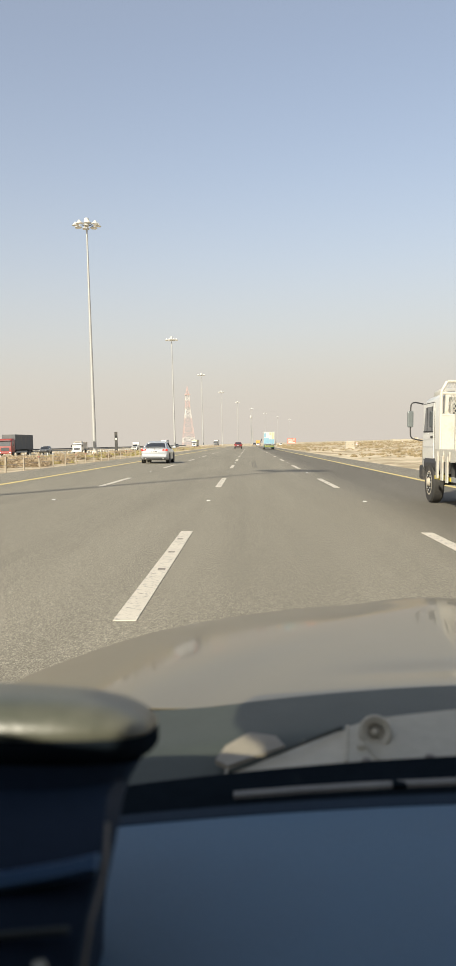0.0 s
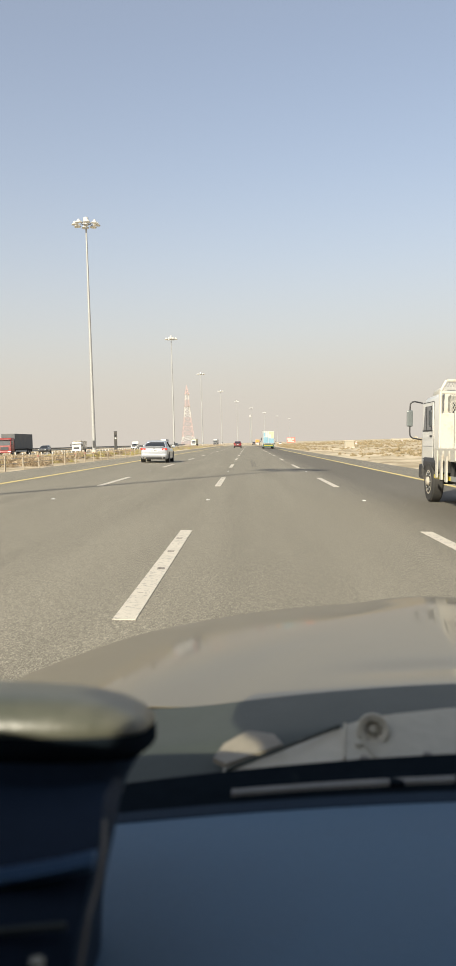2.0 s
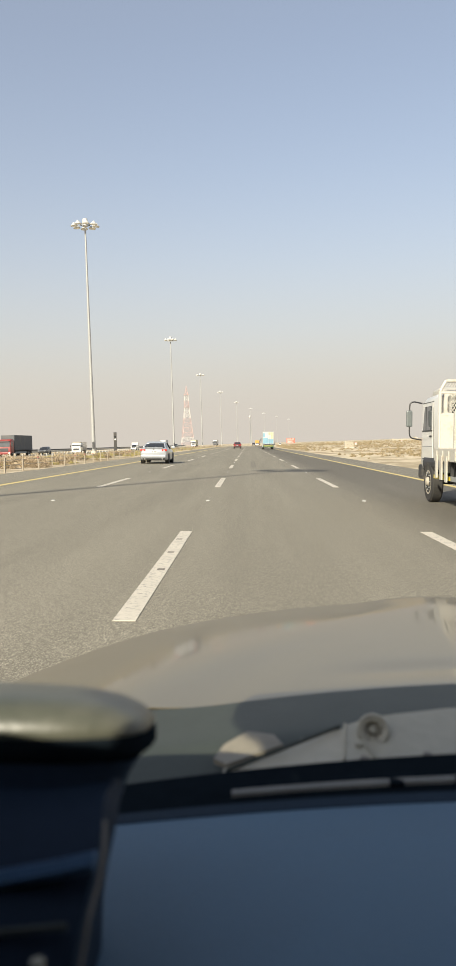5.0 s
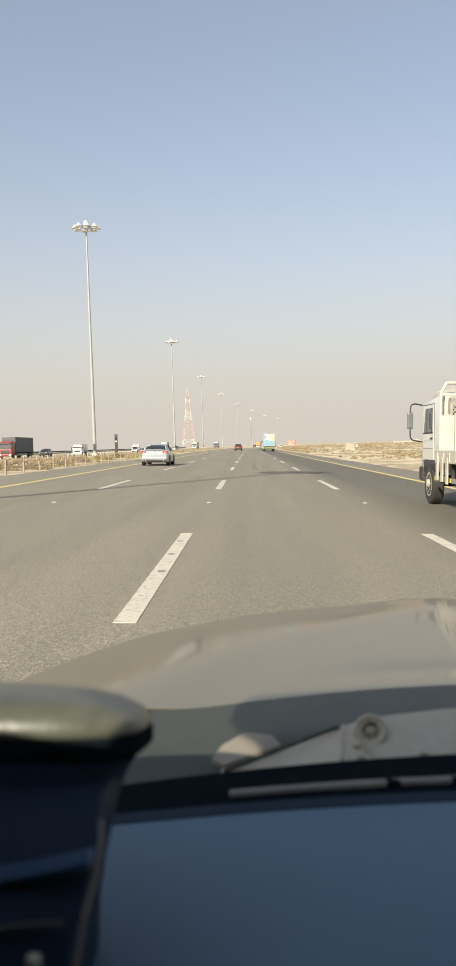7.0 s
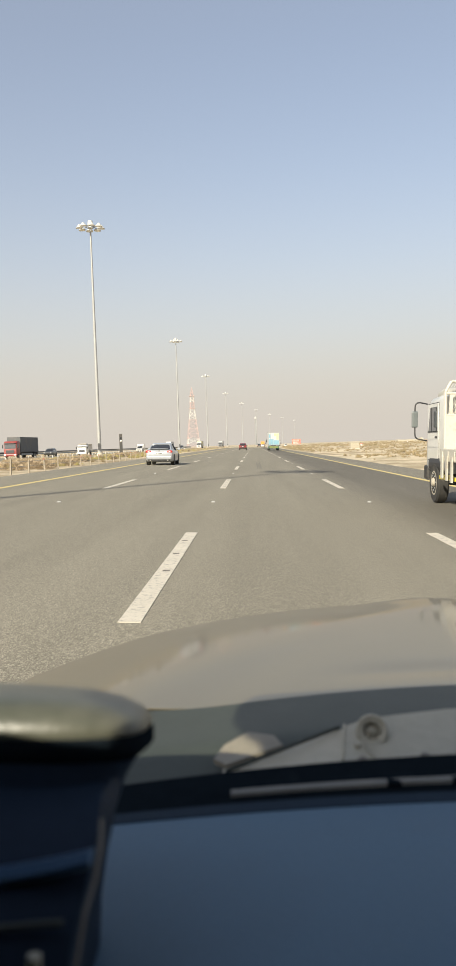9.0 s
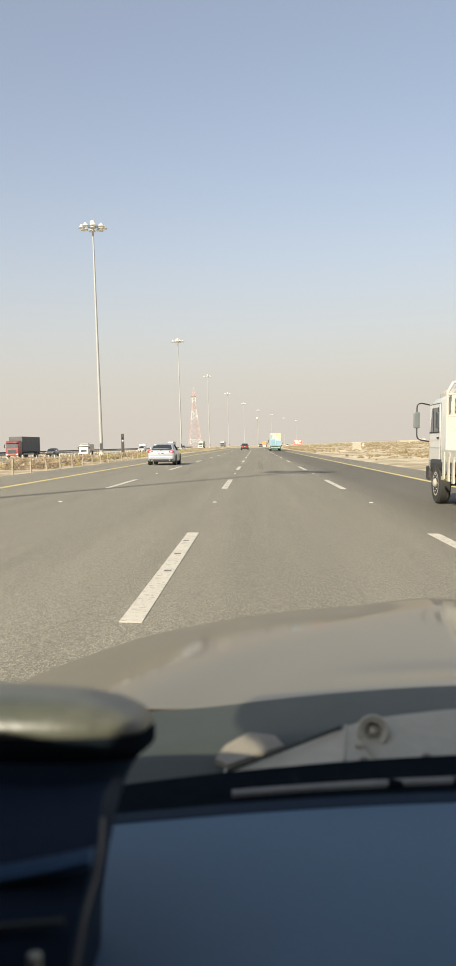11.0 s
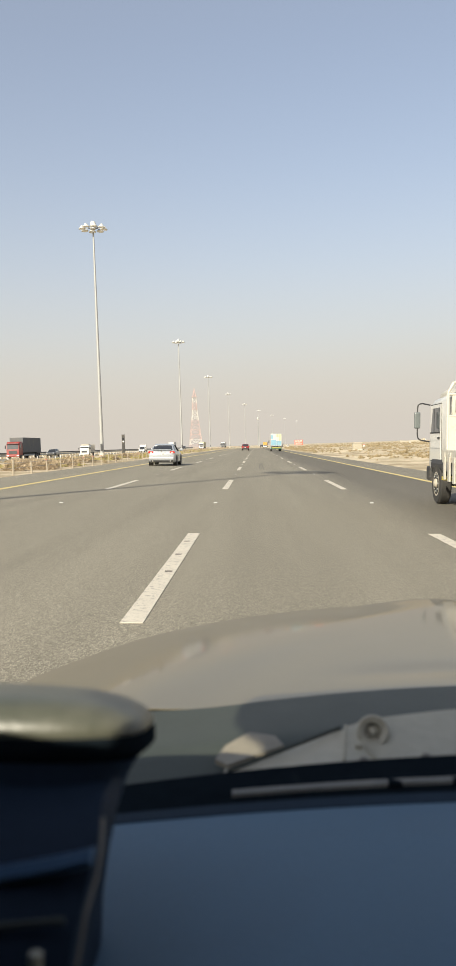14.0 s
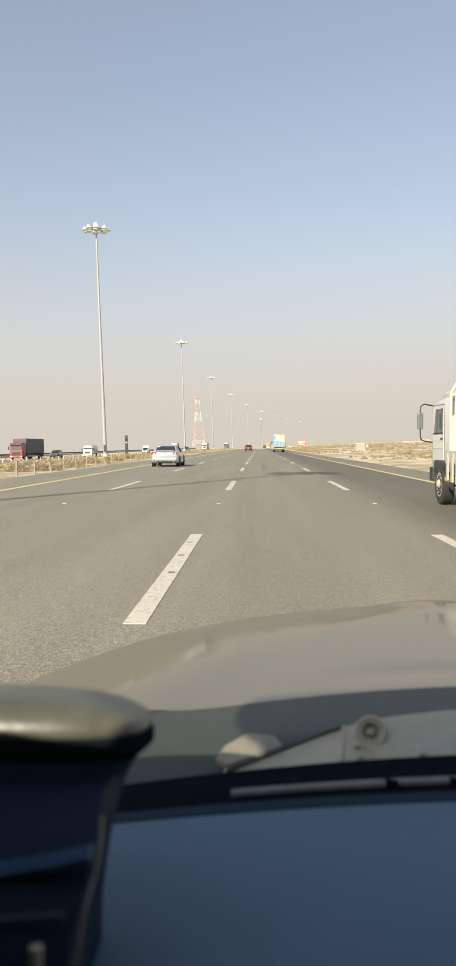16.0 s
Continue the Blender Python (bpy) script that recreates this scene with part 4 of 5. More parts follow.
def stake_lorry(m):
    """A light cab-over lorry with slatted sides; y from its tail to its nose."""
    t = thing("stake_lorry", m, "white light lorry with cream slatted cargo sides, oncoming", "lorry", "oncoming traffic")
    part("chassis", B(-0.4, 0.4, 0.1, 5.4, 0.5, 0.78, 0.02), CHASSIS, t)
    part("bed", B(-0.98, 0.98, 0.0, 3.5, 0.80, 0.92, 0.02), TRUCK_WHITE, t)
    for x in (-0.97, 0.97):
        for k in range(6):
            part("slat", B(x - 0.015, x + 0.015, 0.02, 3.48, 0.98 + 0.23 * k, 1.14 + 0.23 * k, 0.004), BOARD_WORN, t, "cream wooden slat")
        for y in (0.1, 1.2, 2.3, 3.4):
            part("stake", B(x - 0.035, x + 0.035, y - 0.04, y + 0.04, 0.92, 2.36, 0.006), TRUCK_WHITE, t)
    for y in (0.02, 3.48):
        for k in range(6):
            part("slat", B(-0.96, 0.96, y - 0.015, y + 0.015, 0.98 + 0.23 * k, 1.14 + 0.23 * k, 0.004), BOARD_WORN, t, "cream wooden slat")
    cab_over(t, 3.6, CAR_WHITE, 1.9, 0.5, 2.15)
    for s in (-1, 1):
        for y in (1.0, 4.75):
            wheel(t, s * 0.82, y, 0.38, 0.22, s)
    part("roof_rack", B(-0.8, 0.8, 3.7, 4.9, 2.24, 2.40, 0.02), BOARD_WORN, t, "cream board over the cab")
    return t


def van(m, paint, label, group=""):
    t = thing("van", m, label, "van", group)
    part("body", loft([ring_section(*q) for q in ((0, 0.86, 0.42, 2.05, 0.16), (0.12, 0.92, 0.34, 2.2, 0.2), (2.0, 0.94, 0.32, 2.26, 0.22), (3.4, 0.93, 0.32, 2.18, 0.22), (4.05, 0.91, 0.34, 1.45, 0.2), (4.75, 0.86, 0.36, 1.12, 0.16), (4.95, 0.76, 0.42, 0.95, 0.14))]), paint, t, smooth=True)
    part("windscreen", loft([[(q * w, y, z) for q in (-1, 1)] + [(q * w, y - 0.05, z - 0.02) for q in (1, -1)] for w, y, z in ((0.78, 4.13, 1.44), (0.72, 3.56, 2.06))]), GLASS_CAB, t, "dark windscreen")
    part("grille", B(-0.5, 0.5, 4.9, 4.985, 0.62, 0.80, 0.02), BLACK_PLASTIC, t)
    part("bumper", B(-0.84, 0.84, 4.78, 5.04, 0.34, 0.56, 0.04), paint, t)
    part("rear_window", B(-0.6, 0.6, -0.02, 0.03, 1.35, 1.85, 0.02), GLASS_CAB, t)
    for s in (-1, 1):
        part("side_window", B(s * 0.915, s * 0.945, 2.75, 3.45, 1.38, 1.86, 0.01), GLASS_CAB, t, "dark side window")
        part("side_window", B(s * 0.925, s * 0.948, 0.6, 2.5, 1.40, 1.86, 0.01), GLASS_CAB, t, "dark side window")
        part("head_lamp", B(s * 0.56, s * 0.82, 4.72, 4.93, 0.74, 0.92, 0.03), LAMP_CLEAR, t)
        part("mirror", B(s * 0.92, s * 1.12, 3.78, 3.86, 1.35, 1.58, 0.03), BLACK_PLASTIC, t)
        for y in (1.0, 4.15):
            wheel(t, s * 0.82, y, 0.34, 0.21, s)
    return t


suv(opposite(-44, 168), CAR_GREY, "dark grey off-roader on the opposite carriageway", "oncoming traffic")
stake_lorry(opposite(-35, 162))
pickup(opposite(-35, 240), CAR_WHITE, "white van-bodied pick-up on the opposite carriageway", CAR_WHITE, "oncoming traffic")
van(opposite(-38, 292), CAR_WHITE, "white high-roofed van on the opposite carriageway", "oncoming traffic")
suv(opposite(-33, 335), CAR_GREY, "grey car on the opposite carriageway, far off", "oncoming traffic")
lorry(opposite(-35, 430), CAR_WHITE, PRINT_YELLOW, "far lorry with a pale yellow box, oncoming", 11.0, 3.8, group="oncoming traffic")
lorry(opposite(-33, 520), CAR_GREY, BOX_WHITE, "far grey-cabbed lorry, oncoming", 11.0, 3.8, group="oncoming traffic")
lorry(opposite(-44, 152), surface("cab_red", (0.24, 0.035, 0.032), 0.35, 0.0, 0.08, 10, 1, (0.4, 0.25, 0.18), 0.3), CURTAIN_DARK, "red-cabbed lorry with a dark grey tarpaulin trailer, oncoming", 14.0, 3.9, group="oncoming traffic")
lorry(opposite(-44, 380), CAR_WHITE, BOX_WHITE, "white lorry on the opposite carriageway", 11.0, 3.8, group="oncoming traffic")


# ---- flatbed truck beside ----
def chevron_board(parent, x0, x1, z0, z1, y, upright=False):
    o = part("chevron_board", B(x0, x1, y, y + 0.02, z0, z1, 0.004), SIGN_YELLOW, parent, "yellow board with black chevrons")
    n = 4 if upright else 6
    for i in range(n):
        if upright:
            h = (z1 - z0) / n
            c, xm, w = z0 + h * (i + 0.5), (x0 + x1) / 2, (x1 - x0) * 0.36
            pts = [(xm - w, c - h * .3), (xm, c + h * .05), (xm + w, c - h * .3), (xm + w, c), (xm, c + h * .35), (xm - w, c)]
        else:
            w = (x1 - x0) / n
            s = -1 if i < n / 2 else 1
            c, zm, h = x0 + w * (i + 0.5), (z0 + z1) / 2, (z1 - z0) * 0.36
            pts = [(c - s * w * .3, zm - h), (c + s * w * .05, zm), (c - s * w * .3, zm + h), (c, zm + h), (c + s * w * .35, zm), (c, zm - h)]
        part("chevron", prism(pts, y - 0.004, y + 0.001), INK, o)
    return o


def flatbed_truck(m):
    t = thing("flatbed_truck", m, "white flatbed recovery truck with stake rails, mesh headboard and chevron boards", "truck")
    # deck
    part("deck", B(-1.16, 1.16, 0.0, 5.9, 1.12, 1.24, 0.015), TRUCK_WHITE, t, "white steel deck")
    part("deck_edge", prism([(-1.2, 1.0), (1.2, 1.0), (1.2, 1.26), (-1.2, 1.26)], -0.06, 0.0), TRUCK_WHITE, t, "white tail beam")
    for s in (-1, 1):
        part("side_beam", B(s * 1.16, s * 1.22, 0.0, 5.95, 0.98, 1.25, 0.012), TRUCK_WHITE, t)
        for i in range(12):
            y = 0.25 + 0.49 * i
            part("stake_pocket", B(s * 1.22, s * 1.24, y, y + 0.08, 1.0, 1.20, 0.006), TRUCK_WHITE, t)
    for i in range(9):
        part("cross_member", B(-1.14, 1.14, 0.4 + 0.62 * i, 0.47 + 0.62 * i, 0.98, 1.12), CHASSIS, t)
    for s in (-1, 1):
        part("chassis_rail", B(s * 0.36, s * 0.46, 0.1, 7.9, 0.68, 0.98, 0.01), CHASSIS, t)
    # wheels
    for s in (-1, 1):
        wheel(t, s * 0.98, 1.75, 0.48, 0.27, s, rim=RIM_DUSTY)
        wheel(t, s * 0.68, 1.75, 0.48, 0.27, -s)
        wheel(t, s * 0.98, 6.95, 0.46, 0.25, s, rim=RIM_DUSTY)
        part("mud_flap", B(s * 0.72, s * 1.14, 1.12, 1.14, 0.22, 0.95), BLACK_PLASTIC, t, "black rubber mud flap")
    part("axle", R((-1.0, 1.75, 0.48), (1.0, 1.75, 0.48), 0.09, seg=10), CHASSIS, t)
    part("axle", R((-1.0, 6.95, 0.48), (1.0, 6.95, 0.48), 0.07, seg=10), CHASSIS, t)
    part("differential", lathe([(0.05, -0.22), (0.2, -0.12), (0.24, 0), (0.2, 0.12), (0.05, 0.22)], 12, Matrix.Translation((0, 1.75, 0.48))), CHASSIS, t, smooth=True)
    part("spare_wheel", lathe([(0.3, -0.13), (0.46, -0.13), (0.48, -0.08), (0.48, 0.08), (0.46, 0.13), (0.3, 0.13)], 20, Matrix.Translation((-0.1, 0.75, 0.62))), TYRE, t)
    # underrun gear and tool boxes on the sides
    for s in (-1, 1):
        part("fuel_tank", B(s * 0.55, s * 1.05, 3.9, 5.1, 0.5, 0.95, 0.06), CHASSIS, t)
        part("tool_box", B(s * 0.6, s * 1.12, 2.6, 3.6, 0.55, 0.97, 0.02), CHASSIS, t)
        part("side_guard", B(s * 1.12, s * 1.17, 2.5, 5.9, 0.58, 0.68, 0.008), GALV, t)
        for y in (2.6, 3.6, 4.8, 5.7):
            part("guard_strut", B(s * 1.08, s * 1.14, y, y + 0.08, 0.55, 1.0), CHASSIS, t)
            part("reflector_strip", B(s * 1.172, s * 1.185, y - 0.05, y + 0.4, 0.59, 0.67), SIGN_YELLOW, t, "yellow reflective strip")
        part("warning_triangle", prism([(3.0, 0.62), (3.5, 0.62), (3.25, 0.98)], s * 1.12, s * 1.14, "x"), WARN_RED, t, "red warning triangle")
        # loose boards hung over the side beam near the headboard
        for i in range(3):
            part("hung_board", B(s * 1.225, s * 1.26, 4.75 + 0.40 * i, 4.90 + 0.40 * i, 0.56 + 0.03 * i, 1.10, 0.006), TRUCK_WHITE, t, "cream hanging board")
        # stake bundle
        for i in range(2):
            part("stake", B(s * 1.02, s * 1.10, 4.55 + 0.2 * i, 4.64 + 0.2 * i, 1.24, 1.95 + 0.06 * (i % 2), 0.006), TRUCK_WHITE, t)
    # headboard with mesh
    part("headboard_panel", B(-1.1, 1.1, 5.92, 5.97, 1.24, 1.98, 0.01), TRUCK_WHITE, t, "white headboard panel")
    frame_bm = bmesh.new()
    for a, b in (((-1.1, 1.24), (-1.1, 2.5)), ((1.1, 1.24), (1.1, 2.5)), ((-1.1, 2.5), (-0.98, 2.72)), ((1.1, 2.5), (0.98, 2.72)), ((-0.98, 2.72), (0.98, 2.72)), ((-1.1, 2.46), (1.1, 2.46)), ((-1.1, 1.98), (1.1, 1.98))):
        rod(frame_bm, (a[0], 5.95, a[1]), (b[0], 5.95, b[1]), 0.035, seg=8)
    part("headboard_frame", frame_bm, TRUCK_WHITE, t)
    for i in range(8):
        x = -0.98 + 0.28 * i
        part("headboard_slat", B(x - 0.035, x + 0.035, 5.93, 5.96, 1.98, 2.46, 0.004), TRUCK_WHITE, t)
    bm = bmesh.new()
    for i in range(46):
        for s in (-1, 1):
            x = -1.3 + 0.06 * i
            xa, xb = x, x + s * 0.28
            if abs(xa) < 1.08 and abs(xb) < 1.08:
                rod(bm, (xa, 5.965, 1.98), (xb, 5.965, 2.46), 0.007, seg=4)
                rod(bm, (xa, 5.965, 2.46), (x + s * 0.15, 5.965, 2.70), 0.005, seg=4)
    part("mesh", bm, TRUCK_WHITE, t, "white expanded-metal mesh")
    # cab
    cab_over(t, 6.12, CAR_WHITE, 2.1, 0.7, 2.45, False, CHASSIS)
    part("rear_window", B(-0.8, 0.8, 6.08, 6.13, 1.75, 2.25, 0.02), GLASS_CAB, t, "dark cab rear window")
    for s in (-1, 1):
        part("wheel_arch", B(s * 0.75, s * 1.10, 6.3, 7.65, 0.72, 1.05, 0.12), BLACK_PLASTIC, t)
        bm = bmesh.new()
        path = [(1.03, 2.33), (1.22, 2.37), (1.29, 2.36), (1.33, 2.32), (1.34, 2.24), (1.34, 1.62), (1.33, 1.54), (1.29, 1.49), (1.22, 1.47), (1.04, 1.44)]
        for a, b in zip(path, path[1:]):
            rod(bm, (s * a[0], 7.98, a[1]), (s * b[0], 7.98, b[1]), 0.017, seg=8)
        part("mirror_bracket", bm, BLACK_PLASTIC, t, "bent black mirror bracket", smooth=True)
        part("long_mirror", B(s * 1.27, s * 1.42, 7.94, 8.02, 1.76, 2.16, 0.035), MIRROR_GREY, t, "tall grey door mirror")
    for s in (-1, 1):
        part("door_gasket", B(s * 1.046, s * 1.056, 6.72, 7.80, 0.98, 2.32, 0.003), INK, t, "black door gasket")
        door = part("cab_door", B(s * 1.050, s * 1.068, 6.74, 7.78, 1.0, 2.30, 0.006), CAR_WHITE, t, "white cab door")
        win = part("door_window", prism([(6.84, 1.66), (7.70, 1.66), (7.52, 2.22), (6.84, 2.22)], s * 1.066, s * 1.074, "x"), GLASS_CAB, door, "dark door window")
        part("vent_bar", B(s * 1.074, s * 1.080, 7.36, 7.385, 1.66, 2.22), INK, door)
        part("window_rim", B(s * 1.066, s * 1.082, 6.80, 7.74, 1.635, 1.662, 0.003), INK, door)
        part("door_handle", B(s * 1.068, s * 1.092, 6.82, 6.98, 1.50, 1.54, 0.006), BLACK_PLASTIC, door, "black door handle")
        part("trim_line", B(s * 1.066, s * 1.072, 6.76, 7.76, 1.28, 1.295), GALV, door)
        part("wheel_hub", lathe([(0.11, s * 0.05), (0.10, s * 0.15), (0.07, s * 0.18), (0.05, s * 0.185), (0.01, s * 0.187)], 14, Matrix.Translation((s * 0.98, 6.95, 0.48)) @ Matrix.Rotation(radians(90), 4, "Y")), RIM_DUSTY, t, "dusty wheel hub", smooth=True)
        for k in range(8):
            a = 2 * math.pi * k / 8
            part("wheel_nut", lathe([(0.018, s * 0.09), (0.018, s * 0.145), (0.004, s * 0.15)], 6, Matrix.Translation((s * 0.98, 6.95 + 0.19 * math.cos(a), 0.48 + 0.19 * math.sin(a))) @ Matrix.Rotation(radians(90), 4, "Y")), GALV, t)
        part("step_bracket", B(s * 0.95, s * 1.08, 7.62, 7.95, 0.50, 0.58, 0.01), CHASSIS, t)
        for y in (5.15, 5.55):
            b = part("chevron_strip", B(s * 1.19, s * 1.205, y - 0.3, y, 0.60, 0.71, 0.003), SIGN_YELLOW, t, "yellow strip with black chevrons")
            for k in range(5):
                c = y - 0.28 + 0.055 * k
                part("chevron", prism([(c, 0.62), (c + 0.02, 0.62), (c + 0.04, 0.655), (c + 0.02, 0.69), (c, 0.69), (c + 0.02, 0.655)], s * 1.205, s * 1.208, "x"), INK, b)
    part("roof_fairing", loft([ring_section(y, w, 2.40, z, 0.06) for y, w, z in ((6.2, 0.92, 2.50), (6.5, 0.98, 2.62), (7.2, 0.96, 2.60), (7.75, 0.86, 2.46))]), TRUCK_WHITE, t, "white rounded cab roof", smooth=True)
    for i in range(7):
        x0, x1 = -0.98 + 0.28 * i + 0.03, -0.98 + 0.28 * (i + 1) - 0.03
        xm, r = (x0 + x1) / 2, (x1 - x0) / 2
        arch = [(xm + r * math.cos(radians(18 * k)), 2.32 + r * math.sin(radians(18 * k))) for k in range(11)]
        part("arch_plate", prism(arch + [(x0, 2.48), (x1, 2.48)], 5.928, 5.938), TRUCK_WHITE, t)
        part("arch_plate", prism([(x0, 1.96)] + [(xm - r * math.cos(radians(18 * k)), 2.10 - r * math.sin(radians(18 * k))) for k in range(11)] + [(x1, 1.96)], 5.928, 5.938), TRUCK_WHITE, t)
    part("beacon_pole", R((-0.25, 5.97, 2.70), (-0.25, 5.97, 2.83), 0.02), GALV, t)
    part("beacon", lathe([(0.09, 2.82), (0.09, 2.86), (0.085, 2.87), (0.085, 3.06), (0.05, 3.10)], 14, Matrix.Translation((-0.25, 5.97, 0))), LAMP_AMBER, t, "amber rotating beacon", smooth=True)
    bm = R((0.45, 6.05, 1.3), (0.45, 6.05, 3.08), 0.035, seg=10)
    rod(bm, (0.45, 6.05, 3.07), (0.50, 6.0, 3.18), 0.035, seg=10)
    rod(bm, (0.50, 6.0, 3.17), (0.56, 5.94, 3.20), 0.035, seg=10)
    part("exhaust_stack", bm, GALV, t, "upright steel exhaust stack with a bent tip")
    # rails and panels at the tail
    for x0, x1 in ((-0.95, -0.20), (0.25, 1.12)):
        part("tail_panel", B(x0, x1, 0.35, 0.40, 1.32, 1.72, 0.012), TRUCK_WHITE, t, "white tail panel")
        sg = part("sign", B(x0 + 0.12, x0 + 0.62, 0.335, 0.349, 1.52, 1.64, 0.003), SIGN_YELLOW, t, "yellow sign reading KEEP DISTANCE")
        part("print_bar", B(x0 + 0.16, x0 + 0.58, 0.331, 0.3345, 1.60, 1.625), INK, sg)
        lettering("KEEP DISTANCE", 0.058, pose(x0 + 0.37, 0.332, 1.555, 90, 0, 0), sg, INK)
        for z in (1.80, 1.95):
            part("rail", R((x0 - 0.1, 0.38, z), (x1 + 0.05, 0.38, z), 0.018), TRUCK_WHITE, t)
    part("corner_post", B(-1.17, -1.09, 0.42, 0.50, 1.24, 2.25, 0.01), TRUCK_WHITE, t, "tall white corner post")
    part("top_rail", R((-1.13, 0.46, 2.2), (1.13, 0.46, 2.2), 0.02), TRUCK_WHITE, t)
    for i in range(4):
        part("loose_stake", B(-1.12 + 0.02 * (i % 2), -1.05 + 0.02 * (i % 2), 1.35 + 0.22 * i, 1.45 + 0.22 * i, 1.24, 2.0 + 0.07 * (i % 3), 0.006), BOARD_WORN, t, "weathered loose stake")
        part("hung_board", B(-1.285, -1.225, 1.3 + 0.24 * i, 1.41 + 0.24 * i, 0.66 + 0.04 * (i % 2), 1.28, 0.006), BOARD_WORN, t, "worn hanging board")
    for x in (-1.13, -0.15, 0.02, 0.2, 1.15):
        part("rail_post", B(x - 0.03, x + 0.03, 0.35, 0.41, 1.24, 1.97, 0.006), TRUCK_WHITE, t)
    part("tail_post", B(-0.02, 0.16, 0.30, 0.36, 1.26, 1.98, 0.01), TRUCK_WHITE, t, "broad white upright")
    for i in range(6):
        x = -0.95 + 0.37 * i
        part("timber_block", B(x, x + 0.17, 0.0, 0.12, 1.262, 1.32, 0.006), BARE_WOOD, t, "bare timber block")
    for x in (-0.30, 0.62):
        part("lug", B(x - 0.09, x + 0.09, -0.10, -0.06, 1.10, 1.26, 0.01), TRUCK_WHITE, t)
    # tail face
    part("tail_face", B(-1.12, 1.12, 0.02, 0.10, 0.52, 1.0, 0.01), CHASSIS, t, "black tail face")
    for x in (-0.32, 0.62):
        part("yellow_upright", B(x - 0.07, x + 0.07, -0.04, 0.02, 0.52, 1.0, 0.01), POST_YELLOW, t, "yellow painted upright")
    chevron_board(t, -0.95, -0.02, 0.36, 0.48, -0.03)
    chevron_board(t, 0.25, 1.12, 0.36, 0.48, -0.03)
    chevron_board(t, -1.26, -1.14, 0.36, 1.04, -0.03, True)
    chevron_board(t, 1.14, 1.26, 0.36, 1.04, -0.03, True)
    part("underrun_bar", B(-1.2, 1.2, 0.0, 0.06, 0.34, 0.46, 0.01), CHASSIS, t)
    for s in (-1, 1):
        x0 = -1.0 if s < 0 else 0.72
        for k, mt in ((0, LAMP_RED), (1, LAMP_RED), (2, LAMP_AMBER)):
            part("tail_lamp", B(x0 + 0.12 * k, x0 + 0.11 + 0.12 * k, -0.02, 0.02, 0.83, 0.92, 0.01), mt, t, "round-edged tail lamp")
        part("sign", B(x0 - 0.06, x0 + 0.46, -0.005, 0.012, 0.63, 0.74, 0.003), SIGN_YELLOW, t, "yellow sign reading LONG VEHICLE")
        lettering("LONG VEHICLE", 0.072, pose(x0 + 0.20, -0.009, 0.685, 90, 0, 0), t, INK)
    plate_with_bars(t, pose(0.18, 0.0, 0.80), 0.34, 0.16)
    part("reverse_lamp", R((-0.10, -0.01, 0.80), (-0.10, 0.03, 0.80), 0.05, seg=14), LAMP_CLEAR, t)
    part("marker_lamp", R((0.16, -0.015, 0.60), (0.16, 0.03, 0.60), 0.055, seg=14), LAMP_AMBER, t, "round amber marker lamp")
    for x in (-0.2, 0.3):
        part("small_plate", B(x - 0.1, x + 0.1, -0.01, 0.012, 0.54, 0.64, 0.003), SIGN_YELLOW, t, "small yellow plate")
    return t


flatbed_truck(on_road(5.29, 11.05, 0, 0.0))


# ---- roadside things ----
def monopole(m, H):
    t = thing("monopole", m, "far tall pale telecom monopole with antenna collar", "telecom mast")
    part("pole", lathe([(0.8, -1), (0.75, 2), (0.55, H * 0.6), (0.45, H * 0.92)], 14), GALV, t, smooth=True)
    part("collar", lathe([(0.45, H * 0.92), (1.2, H * 0.93), (1.2, H * 0.985), (0.6, H)], 14), LAMP_WHITE, t)
    return t


monopole(pose(4.0, 1080, 0), 40)


def red_board(m):
    t = thing("roadside_board", m, "faded red board with pale bars of print on two posts", "sign board")
    part("board", B(-1.9, 1.9, -0.05, 0.05, 1.2, 3.5, 0.02), BOARD_RED, t, "faded red panel")
    for x in (-1.5, 1.5):
        part("post", R((x, 0.1, -0.3), (x, 0.1, 3.4), 0.06), GALV, t)
    for i, (x0, x1, z) in enumerate(((-1.6, 0.2, 3.1), (0.5, 1.5, 3.1), (-1.6, 1.3, 2.65), (-1.4, 0.6, 2.1), (-1.6, 1.5, 1.65))):
        part("print_bar", B(x0, x1, -0.062, -0.052, z - 0.1, z + 0.1), PYLON_WHITE, t, "pale bar of print")
    return t


red_board(pose(19.5, 350, land(17, 350), 0, 0, -4))


def cabinet(m):
    t = thing("roadside_cabinet", m, "cream concrete roadside utility cabinet on the sand", "cabinet")
    part("plinth", B(-0.95, 0.95, -0.5, 0.5, -0.2, 0.15, 0.02), CONCRETE, t)
    part("body", B(-0.85, 0.85, -0.4, 0.4, 0.15, 1.25, 0.03), CABINET_CREAM, t)
    part("roof", B(-0.95, 0.95, -0.48, 0.48, 1.25, 1.36, 0.03), CONCRETE, t)
    for x in (-0.42, 0.42):
        d = part("door", B(x - 0.38, x + 0.38, -0.425, -0.402, 0.22, 1.18, 0.008), CABINET_CREAM, t)
        part("handle", B(x - 0.04, x + 0.04, -0.45, -0.426, 0.66, 0.74, 0.006), DARK_STEEL, d)
    return t


cabinet(pose(19.6, 150, land(19.6, 150), 0, 0, 10))


